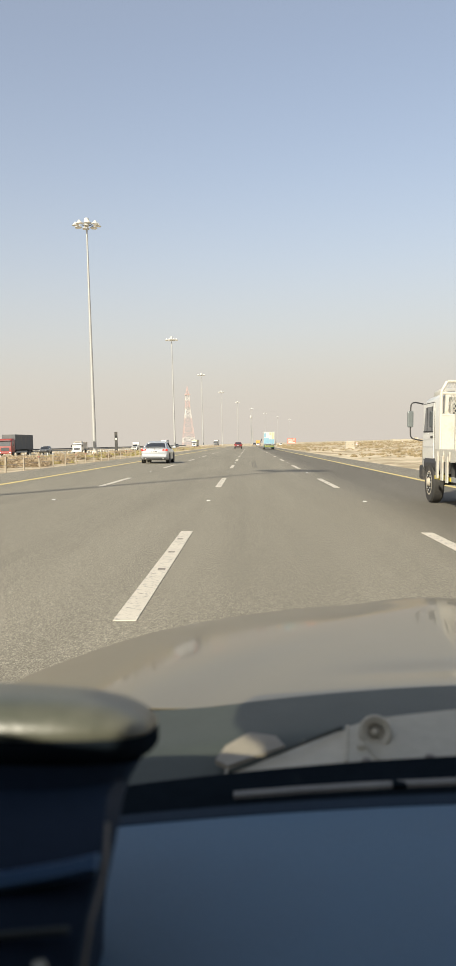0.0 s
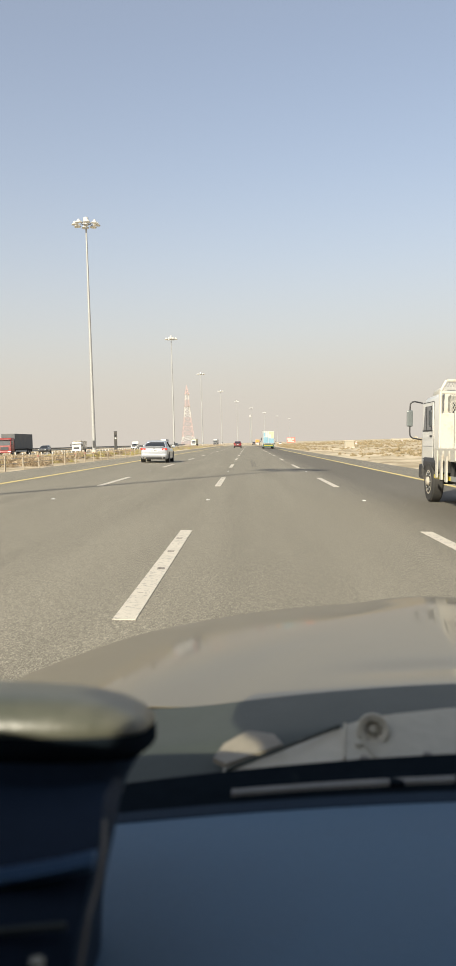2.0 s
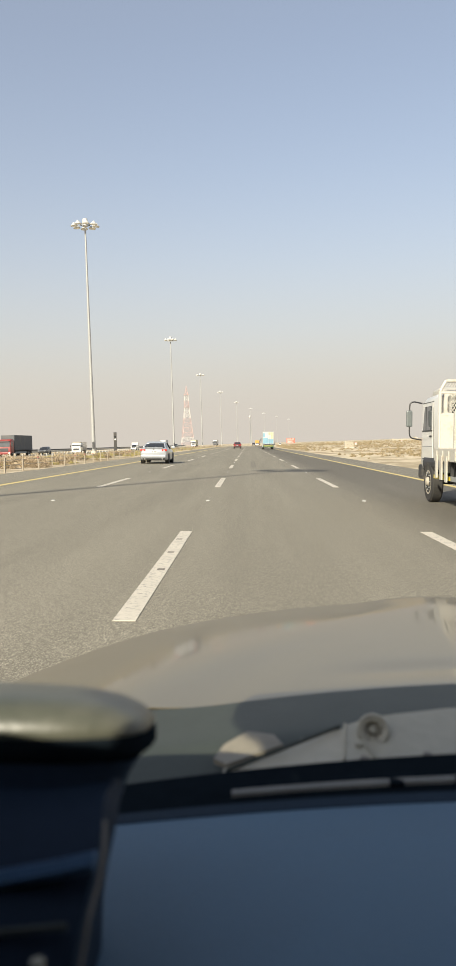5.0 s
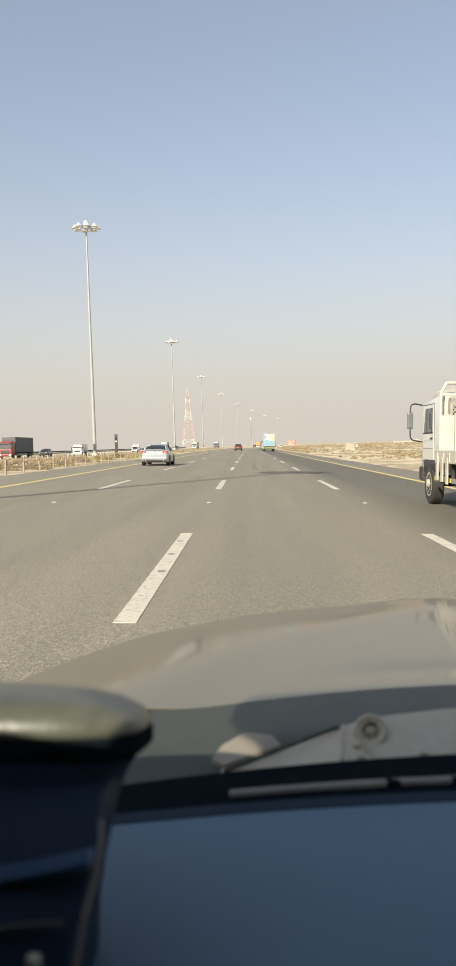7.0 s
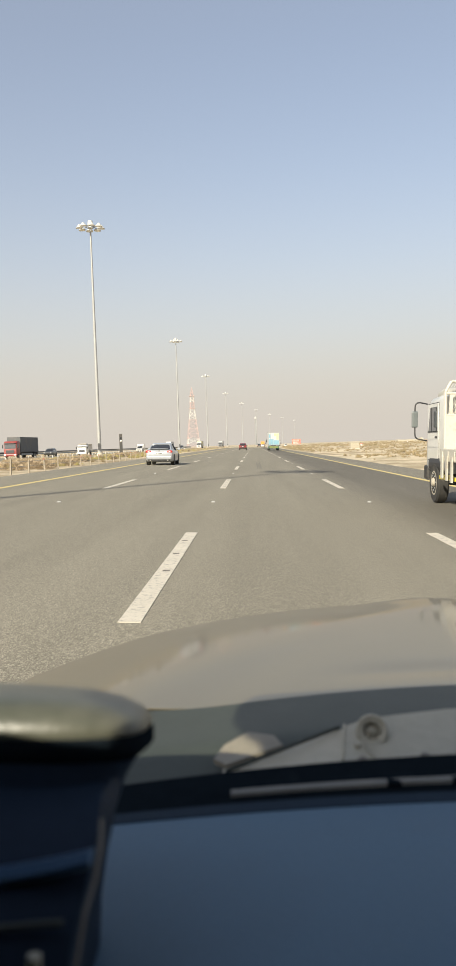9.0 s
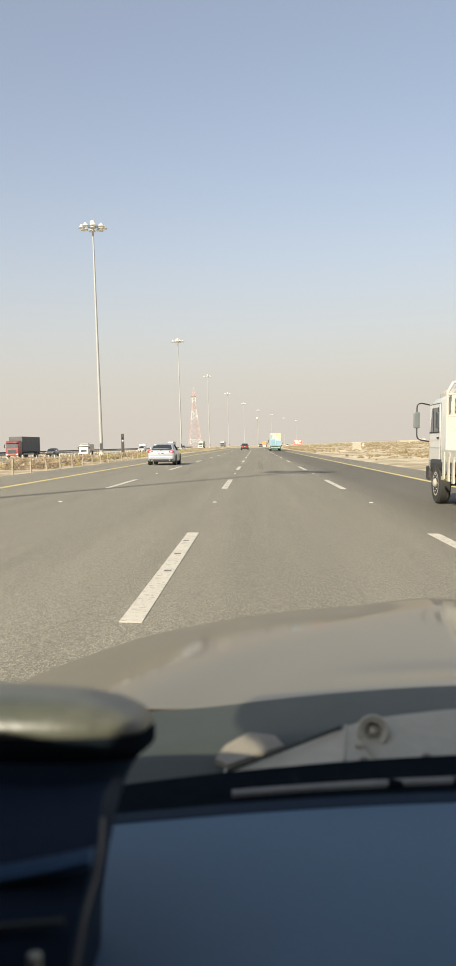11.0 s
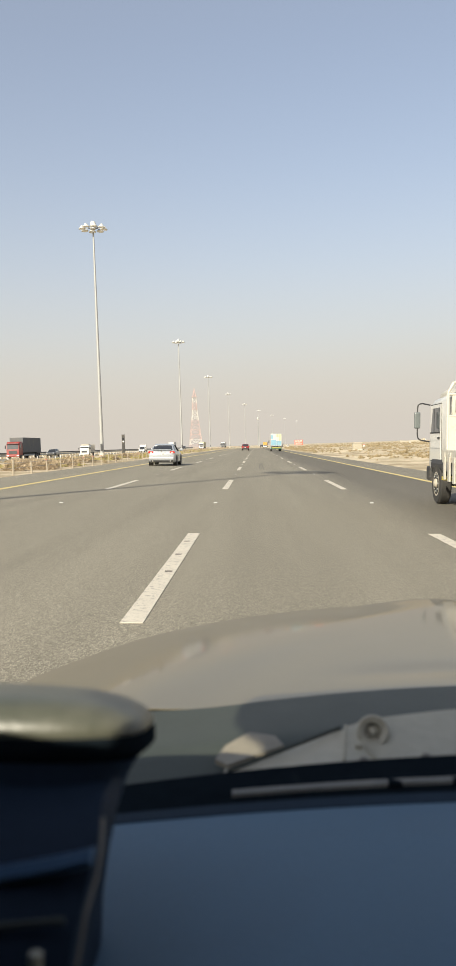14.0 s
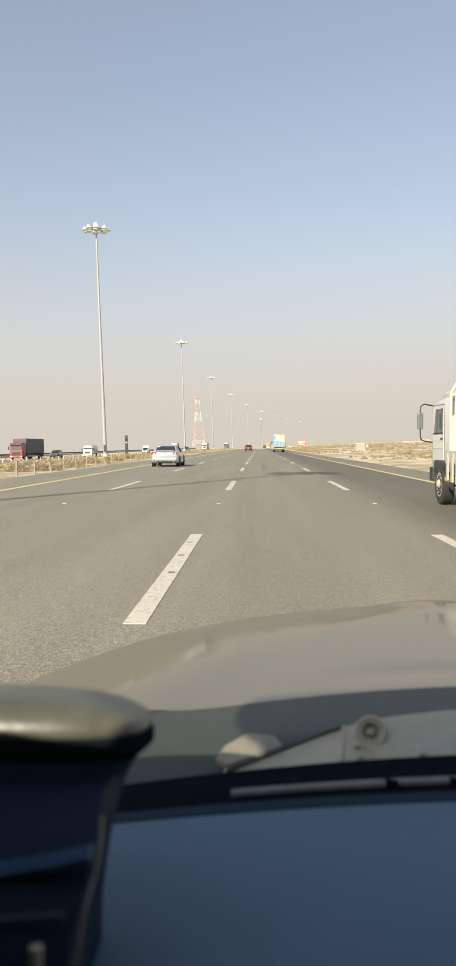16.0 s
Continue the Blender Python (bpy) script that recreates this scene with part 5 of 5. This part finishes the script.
def speed_camera(m):
    t = thing("speed_camera", m, "dark slim upright speed camera column on the median", "speed camera")
    part("column", B(-0.24, 0.24, -0.22, 0.22, -0.3, 3.55, 0.04), surface("column_grey", (0.06, 0.058, 0.055), 0.55, 0.2, 0.15, 12, 1, (0.25, 0.2, 0.14), 0.3), t)
    part("cap", B(-0.26, 0.26, -0.24, 0.24, 3.55, 3.63, 0.02), DARK_STEEL, t)
    part("lens_window", B(-0.13, 0.13, -0.235, -0.215, 2.75, 3.05, 0.01), GLASS_DARK, t)
    part("flash_window", B(-0.13, 0.13, -0.235, -0.215, 2.35, 2.58, 0.01), LAMP_CLEAR, t, "pale flash window")
    return t


speed_camera(pose(-17.2, 100, land(-17.2, 100), 0, 0, 8) @ Matrix.Diagonal((0.8, 0.8, 0.78, 1)))


def marker(m):
    t = thing("marker_post", m, "small white roadside marker block on the sand", "marker")
    part("block", B(-0.3, 0.3, -0.2, 0.2, -0.1, 1.0, 0.04), LAMP_WHITE, t)
    part("band", B(-0.305, 0.305, -0.205, 0.205, 0.7, 0.85), WARN_RED, t)
    return t


for x, y in ((36, 260), (78, 420), (112, 380)):
    marker(pose(x + bend(y), y, land(x, y)))


def far_building(m, w, h, label):
    t = thing("far_building", m, label, "building")
    part("wall", B(-w / 2, w / 2, -4, 4, -1, h, 0.05), CONCRETE, t)
    part("parapet", B(-w / 2 - 0.2, w / 2 + 0.2, -4.2, 4.2, h, h + 0.5, 0.05), BOX_WHITE, t)
    part("annex", B(w * 0.3, w * 0.62, -3, 3, -1, h * 0.6, 0.05), CONCRETE, t)
    return t


def ruin(m):
    t = thing("ruined_wall", m, "low broken sand-coloured wall far out on the plain", "ruin")
    part("wall", prism([(-16, -1), (16, -1), (16, 2.9), (14, 2.9), (13.5, 1.7), (6, 1.2), (0, 1.5), (-7, 1.0), (-14, 1.5), (-16, 1.6)], -0.3, 0.3), CABINET_CREAM, t)
    part("end_wall", B(15.4, 16, -0.3, 9, -1, 2.7, 0.05), CABINET_CREAM, t)
    part("end_wall", B(-16, -15.4, -0.3, 8, -1, 1.5, 0.05), CABINET_CREAM, t)
    return t


ruin(pose(129, 640, land(129, 640), 0, 0, 10) @ Matrix.Diagonal((0.67, 0.67, 0.9, 1)))
far_building(pose(310, 1300, land(310, 1300)), 20, 3, "far pale flat-roofed building on the horizon")
far_building(pose(268, 1250, land(268, 1250)), 9, 2.2, "far small white building on the horizon")


# ---- the car that carries the view ----
car = thing("own_car", ROAD.copy(), "grey-beige car seen from its driver's seat, bonnet ahead", "car")
XC = 0.45                                # the car's middle line


def hood_z(x, y):
    c = abs(x - XC)
    z = 1.003 - 0.0774 * (y - 1.15) - 0.0417 * max(0, y - 1.7) ** 3 - 0.144 * c ** 1.889
    crease = XC - 0.495 + 0.564 * smooth(1.1, 2.2, y)
    out = max(0.0, crease + 0.03 - x)
    z -= 0.0026 * (1 - math.exp(-out / 0.223)) + 0.10 * max(0, c - 0.72) ** 1.3
    z += 0.0382 * (1.7425 - y) * smooth(crease + 0.0035, crease - 0.258, x)
    z -= 0.0045 * math.exp(-((y - 1.27) / 0.045) ** 2) * smooth(0.08, 0.26, x)
    return z


def nose(x):
    return 2.28 - 0.30 * abs((x - XC) / 1.03) ** 2.6


def hood_fn(u, v):
    x = XC - 1.03 + 2.06 * u
    y0, y1 = 1.15 + 0.22 * max(0, abs(x - XC) - 0.55), nose(x)
    v = v ** 1.5
    if v > 0.86:
        k = (v - 0.86) / 0.14
        return (x, y1 + 0.10 * math.sin(k * 1.57), hood_z(x, y1) - 0.24 * (1 - math.cos(k * 1.57)))
    y = y0 + (y1 - y0) * v / 0.86
    return (x, y, hood_z(x, y))


part("bonnet", sheet(hood_fn, 64, 48, 0.0015), OWN_PAINT, car, "dusty grey-beige metallic bonnet", smooth=True)
for s in (-1, 1):
    part("fender", sheet(lambda u, v: (XC + s * (1.03 + 0.05 * math.sin(u * 1.57)), 0.9 + 1.02 * v, hood_z(XC + s * 1.03, max(1.15, 0.9 + 1.02 * v)) - 0.45 * (1 - math.cos(u * 1.57))), 10, 12, 0.01), OWN_PAINT, car, smooth=True)


def scuttle_z(x, y):
    """Height of the plastic panel between bonnet and windscreen."""
    return hood_z(x, 1.15) + 0.0004 + 0.10 * (1.15 - max(y, 0.95)) - 0.16 * max(0, 0.95 - y)


part("scuttle", sheet(lambda u, v: (XC - 0.92 + 1.84 * u, 0.79 + 0.358 * v, scuttle_z(XC - 0.92 + 1.84 * u, 0.79 + 0.358 * v)), 40, 14, 0.008), COWL_DARK, car, "dark plastic scuttle panel", smooth=True)
COVER = ((-0.036, 0.989, 0.86, 0.991), (0.0, 0.992, 0.885, 0.993), (0.046, 0.994, 0.93, 0.999), (0.099, 1.004, 0.93, 1.013), (0.101, 1.006, 0.93, 1.017), (0.13, 1.004, 0.93, 1.026), (0.16, 1.007, 0.935, 1.029), (0.224, 1.014, 0.935, 1.037), (0.5, 1.022, 0.935, 1.046), (0.95, 1.004, 0.93, 1.02))
cover = part("cowl_cover", loft([[(x, 0.85, zb), (x + (yt - 0.85) * 0.14, yt, zt), (x + (yt - 0.85) * 0.14, yt + 0.008, zt - 0.03), (x, 0.856, zb - 0.03)] for x, zb, yt, zt in COVER[4:]]), COWL_GREY, car, "grey plastic cowl cover", smooth=True)
part("wiper_arm_cover", loft([[(x, 0.85, zb), (x + (yt - 0.85) * 0.14, yt, zt), (x + (yt - 0.85) * 0.14, yt + 0.008, zt - 0.03), (x, 0.856, zb - 0.03)] for x, zb, yt, zt in COVER[:5]]), ARM_GREY, car, "grey tapered wiper arm cover", smooth=True)
tilt = Matrix.Translation((0.1376, 0.894, 1.0239)) @ Matrix.Rotation(radians(-8), 4, "Z") @ Matrix.Rotation(radians(64), 4, "X")
boss = part("pivot_boss", lathe([(0.0190, -0.014), (0.0190, 0.001), (0.0180, 0.0040), (0.0160, 0.0050), (0.0130, 0.0034), (0.0108, 0.0036), (0.0094, 0.0012), (0.0084, -0.0035), (0.0010, -0.0040)], 28, tilt), BOSS_GREY, cover, "round pivot boss", smooth=True)
bm = bmesh.new()
ARC = [(0.147 + 0.022 * math.cos(math.pi * (1 + k / 16)), 0.905 + 0.055 * math.sin(math.pi * (1 + k / 16))) for k in range(9)]
for a, b in zip(ARC, ARC[1:]):
    rod(bm, *((x, y, 1.0045 + (x - 0.13) * 0.1 + (y - 0.85) * 0.275) for x, y in (a, b)), 0.0028, seg=8)
part("rim_arc", bm, BOSS_GREY, cover, "raised curved rim round the pivot", smooth=True)
part("pivot_nut", lathe([(0.0050, -0.0040), (0.0050, 0.0005), (0.0038, 0.0022), (0.001, 0.0028)], 12, tilt), BOSS_GREY, boss, "worn metal nut", smooth=True)
part("seam", loft([[(0.0995 + k * 0.0105 + o, 0.852 + k * 0.078, 1.0055 + k * 0.0105 + 0.0012 + w) for o, w in ((-0.0018, 0.0), (0.0, 0.0022), (0.0018, 0.0), (0.0, -0.003))] for k in (0, 0.5, 1.0)]), COWL_GREY, car, "raised seam")
part("screw", lathe([(0.0045, -0.004), (0.0045, 0.0015), (0.003, 0.0028), (0.001, 0.003)], 12, Matrix.Translation((0.1185, 0.876, 1.0145)) @ Matrix.Rotation(radians(14), 4, "X")), COWL_GREY, car)
for x in (0.119, 0.187, 0.30, 0.42):
    part("clip", lathe([(0.006, -0.006), (0.006, 0.003), (0.004, 0.006), (0.001, 0.0065)], 10, Matrix.Translation((x, 0.836, 1.034 - 0.13 * (x - XC) ** 2 - 0.0095))), SATIN, car, "worn metal clip")
# the cowl's sunlit patch, built as a plate with its own colour
part("sun_patch_plate", loft([[(x, y, z) for x, y, z in ((-0.047, 0.885, 0.9925 - d), (-0.032, 0.868, 0.993 - d), (0.034, 0.905, 1.002 - d), (0.024, 0.93, 1.004 - d), (-0.008, 0.94, 1.004 - d), (-0.036, 0.915, 0.997 - d))] for d in (0.0, 0.006)]), COWL_SUN_PATCH, car, "pale plate shaped as the sunlit patch of the cowl")
part("wiper_arm", loft([[(0.0 + 0.13 * k + o[0] * 0, 0.872 + 0.075 * k + o[0], 0.998 + 0.022 * k + o[1]) for o in ((-0.0022, 0), (0, 0.0014), (0.0022, 0), (0, -0.004))] for k in (-0.25, 0.3, 0.8)]), COWL_DARK, car, "dark wiper arm")


def seal_top(x):
    return 1.034 - 0.13 * (x - XC) ** 2


def seal_low(x):
    return 1.020 - 0.10 * (x - XC) ** 2


part("screen_seal", sheet(lambda u, v: (XC - 0.85 + 1.7 * u, 0.822 - 0.066 * v, seal_top(XC - 0.85 + 1.7 * u) * (1 - v) + seal_low(XC - 0.85 + 1.7 * u) * v), 40, 3, 0.02), SEAL_BLACK, car, "black windscreen base seal", smooth=True)
blade = part("wiper_blade", loft([[(x, 0.775 + dy, seal_top(x) * 0.29 + seal_low(x) * 0.71 + 0.0025 + dz) for dy, dz in ((-0.0045, -0.002), (-0.0035, 0.0012), (0.0035, 0.0026), (0.0045, -0.001))] for x in [-0.024, -0.021] + [0.05 * i for i in range(0, 19)]]), BLADE_GREY, car, "grey wiper blade", smooth=True)
for x in (0.135, 0.20, 0.36):
    part("blade_clip", B(x, x + 0.014, 0.769, 0.781, seal_low(x) + 0.003, seal_low(x) + 0.0085, 0.0015), SEAL_BLACK, blade, "black clip")


# dashboard top
def dash_fn(u, v):
    x, y = XC - 0.85 + 1.7 * u, 0.762 - 0.42 * v
    z = 1.018 - 0.10 * (x - XC) ** 2 + 0.008 * math.sin(v * 2.2) - 0.10 * max(0, v - 0.75) ** 2 * 4
    return (x, y, z)


part("dashboard", sheet(dash_fn, 50, 30, 0.01), DASH, car, "blue-grey grained dashboard top", smooth=True)
# added strip: the dash's darkening at the screen base, put into colour
part("dash_shade_strip", sheet(lambda u, v: (XC - 0.80 + 1.6 * u, 0.760 - 0.018 * v, dash_fn((0.05 + 1.6 * u) / 1.7, (0.002 + 0.018 * v) / 0.42)[2] + 0.003 - 0.002 * v), 40, 2, 0.002), DASH_EDGE_SHADE, car, "dark strip added to shade the dash along the screen base", smooth=True)
part("dash_front", B(XC - 0.85, XC + 0.85, 0.30, 0.345, 0.45, 0.975, 0.02), DASH_DARK, car)


# instrument binnacle
def binnacle_ring(scale, z, dy=0.0, n=2.2):
    pts = []
    for i in range(48):
        a = 2 * math.pi * i / 48
        c, s = math.cos(a), math.sin(a)
        e = n if s > 0 else n + 2.4          # the side towards the seat is straighter
        rr = (abs(c) ** e + abs(s) ** e) ** (-1 / e)
        d = (0.088 if s > 0 else 0.074) * scale * rr * s
        pts.append((-0.237 + 0.154 * scale * rr * c, 0.618 + dy + d, z - 0.0015 - 0.20 * (dy + d)))
    return pts


NEARER = Matrix.Translation((0, 0.005, 1.3575)) @ Matrix.Scale(0.93, 4) @ Matrix.Translation((0, -0.005, -1.3575))


def near_eye(ob):
    """The binnacle was laid out 0.62 m ahead; it stands 0.57 m ahead, smaller by as much."""
    ob.data.transform(NEARER)
    return ob


# visor top has a lighter base than the housing, helping it look lit
near_eye(part("binnacle_visor", loft([binnacle_ring(0.20, 1.1615), binnacle_ring(0.5, 1.161), binnacle_ring(0.72, 1.158), binnacle_ring(0.86, 1.153), binnacle_ring(0.95, 1.146), binnacle_ring(0.99, 1.140), binnacle_ring(1.0, 1.1355), binnacle_ring(0.985, 1.132)]), VISOR_LIT, car, "rounded instrument binnacle visor, coloured lighter on top to look lit", smooth=True))
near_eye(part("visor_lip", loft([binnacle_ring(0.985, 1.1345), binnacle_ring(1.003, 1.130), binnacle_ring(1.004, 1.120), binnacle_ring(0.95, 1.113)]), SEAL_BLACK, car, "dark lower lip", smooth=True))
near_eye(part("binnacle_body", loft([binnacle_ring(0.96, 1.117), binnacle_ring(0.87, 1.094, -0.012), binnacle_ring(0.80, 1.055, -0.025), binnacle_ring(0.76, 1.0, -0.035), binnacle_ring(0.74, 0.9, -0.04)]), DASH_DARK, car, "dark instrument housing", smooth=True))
near_eye(part("cluster_face", loft([[(-0.37, y, z), (xr, y, z), (xr + 0.004, y + 0.06, z), (-0.37, y + 0.06, z)] for y, z, xr in ((0.535, 1.112, -0.108), (0.50, 1.104, -0.104), (0.465, 1.088, -0.104), (0.43, 1.068, -0.106), (0.40, 1.03, -0.108), (0.39, 0.9, -0.11))]), DASH_DARK, car, "dark instrument face", smooth=True))
CURVE = ((-0.1015, 0.500, 1.1110), (-0.0985, 0.480, 1.1010), (-0.0980, 0.460, 1.0930), (-0.1000, 0.440, 1.0830), (-0.1010, 0.420, 1.0640), (-0.103, 0.40, 1.03))
bm = bmesh.new()
for a, b in zip(CURVE, CURVE[1:]):
    rod(bm, a, b, 0.0013, seg=8)
near_eye(part("trim_ring", bm, SATIN, car, "curved satin trim", smooth=True))
# the housing's sheen, painted as a blue-grey strip laid over it
near_eye(part("sheen_strip", loft([[(x, 0.462 + d, z - 0.006 + d * 0.6), (x, 0.458 + d, z + 0.0), (x, 0.462 + d, z + 0.006), (x, 0.475, z)] for x, z, d in ((-0.36, 1.083, 0), (-0.22, 1.086, 0), (-0.16, 1.092, 0), (-0.125, 1.099, 0), (-0.101, 1.105, 0))]), PAINTED_SHEEN, car, "blue-grey strip painted as sheen on the housing", smooth=True))
near_eye(part("column_stalk", R((-0.25, 0.436, 1.066), (-0.112, 0.436, 1.081), 0.0022, seg=8), COWL_DARK, car, "slim column stalk"))
near_eye(part("column_shroud", R((-0.127, 0.415, 1.00), (-0.124, 0.42, 1.072), 0.006, 0.004, 12), COWL_GREY, car, "grey column trim", smooth=True))

# windscreen and the unseen shell that closes the cabin and steers the sun
glass = part("windscreen", sheet(lambda u, v: (XC - 0.78 + 0.06 * v + (1.56 - 0.12 * v) * u, 0.815 - 0.66 * v + 0.05 * math.sin(v * 3.14), 1.030 - 0.13 * (-0.78 + 1.56 * u) ** 2 * (1 - v) + 0.50 * v), 24, 10), SCREEN_GLASS, car, "clear windscreen", smooth=True)
glass.visible_shadow = False
# the unseen roof flares at the header's corners so its shadow covers the cowl
part("roof", sheet(lambda u, v: (XC + (2 * u - 1) * (0.77 + 0.08 * smooth(-0.07, 0.0, 0.236 - 2.13 * v ** 1.6) + 0.055 * smooth(0.06, 0.15, 0.236 - 2.13 * v ** 1.6)), 0.236 - 2.13 * v ** 1.6, 1.545 + 0.03 * math.sin(u * 3.14) - 0.06 * v ** 3.2), 12, 24, 0.03), ROOF_PAINT, car, "unseen cabin roof with corners flared to shade the cowl", smooth=True)
for s in (-1, 1):
    part("body_side", sheet(lambda u, v: (XC + s * (0.98 + 0.04 * math.sin(u * 3.0)), -2.05 + 2.95 * v, 0.965 - 0.65 * u - 0.06 * v * v), 8, 20, 0.01), ROOF_PAINT, car, "plain painted body side", smooth=True)
    part("window_ledge", B(XC + s * 0.72, XC + s * 0.985, -1.95, 0.82, 0.95, 0.975, 0.01), DASH_DARK, car)
    part("scuttle_corner", B(XC + s * 0.90, XC + s * 1.0, 0.80, 1.30, 0.80, 0.90, 0.02), COWL_DARK, car)
    # left outline and pillar are cut to shade the dash yet light the visor
    shell_cut = [(-1.9, 0.97), (0.74, 0.97), (0.55, 1.145), (0.35, 1.26), (0.16, 1.36), (0.085, 1.395), (0.05, 1.50), (-0.02, 1.505), (-0.02, 1.52), (-1.9, 1.52)] if s < 0 else [(-1.9, 0.97), (-0.5, 0.97), (-0.5, 1.52), (-1.9, 1.52)]
    line = [(0.80, 0.96), (0.55, 1.135), (0.35, 1.25), (0.16, 1.35), (0.075, 1.40), (0.03, 1.52)] if s < 0 else [(0.91, 0.98), (0.215, 1.54)]
    bm = bmesh.new()
    for a, b in zip(line, line[1:]):
        rod(bm, (XC + s * 0.745, *a), (XC + s * 0.745, *b), 0.018, seg=8)
    part("front_pillar", bm, DASH_DARK, car)
    part("shading_shell", prism(shell_cut, XC + s * 0.72, XC + s * 0.76, "x"), DASH_DARK, car)
    part("middle_pillar", R((XC + s * 0.87, -0.55, 0.98), (XC + s * 0.74, -0.6, 1.52), 0.05, seg=8), DASH_DARK, car)
    part("rear_pillar", R((XC + s * 0.86, -1.9, 0.98), (XC + s * 0.72, -1.85, 1.50), 0.07, seg=8), DASH_DARK, car)
    part("seat_back", B(XC + s * 0.4 - 0.26, XC + s * 0.4 + 0.26, -0.55, -0.40, 0.45, 1.15, 0.05), DASH_DARK, car)
    for y in (1.35, -1.4):
        wheel(car, XC + s * 0.82, y, 0.34, 0.22, s)
part("floor_pan", B(XC - 0.9, XC + 0.9, -1.95, 2.1, 0.22, 0.36, 0.02), CHASSIS, car)
part("rear_panel", B(XC - 0.98, XC + 0.98, -2.08, -1.96, 0.32, 0.95, 0.05), ROOF_PAINT, car, "plain painted tail panel")
part("rear_wall", B(XC - 0.76, XC + 0.76, -1.95, -1.88, 0.9, 1.5, 0.02), DASH_DARK, car)
part("front_wall", B(XC - 0.86, XC + 0.86, 0.78, 0.84, 0.35, 0.95, 0.02), CHASSIS, car)
part("nose_panel", B(XC - 0.85, XC + 0.85, 2.05, 2.15, 0.3, 0.72, 0.04), OWN_PAINT, car)
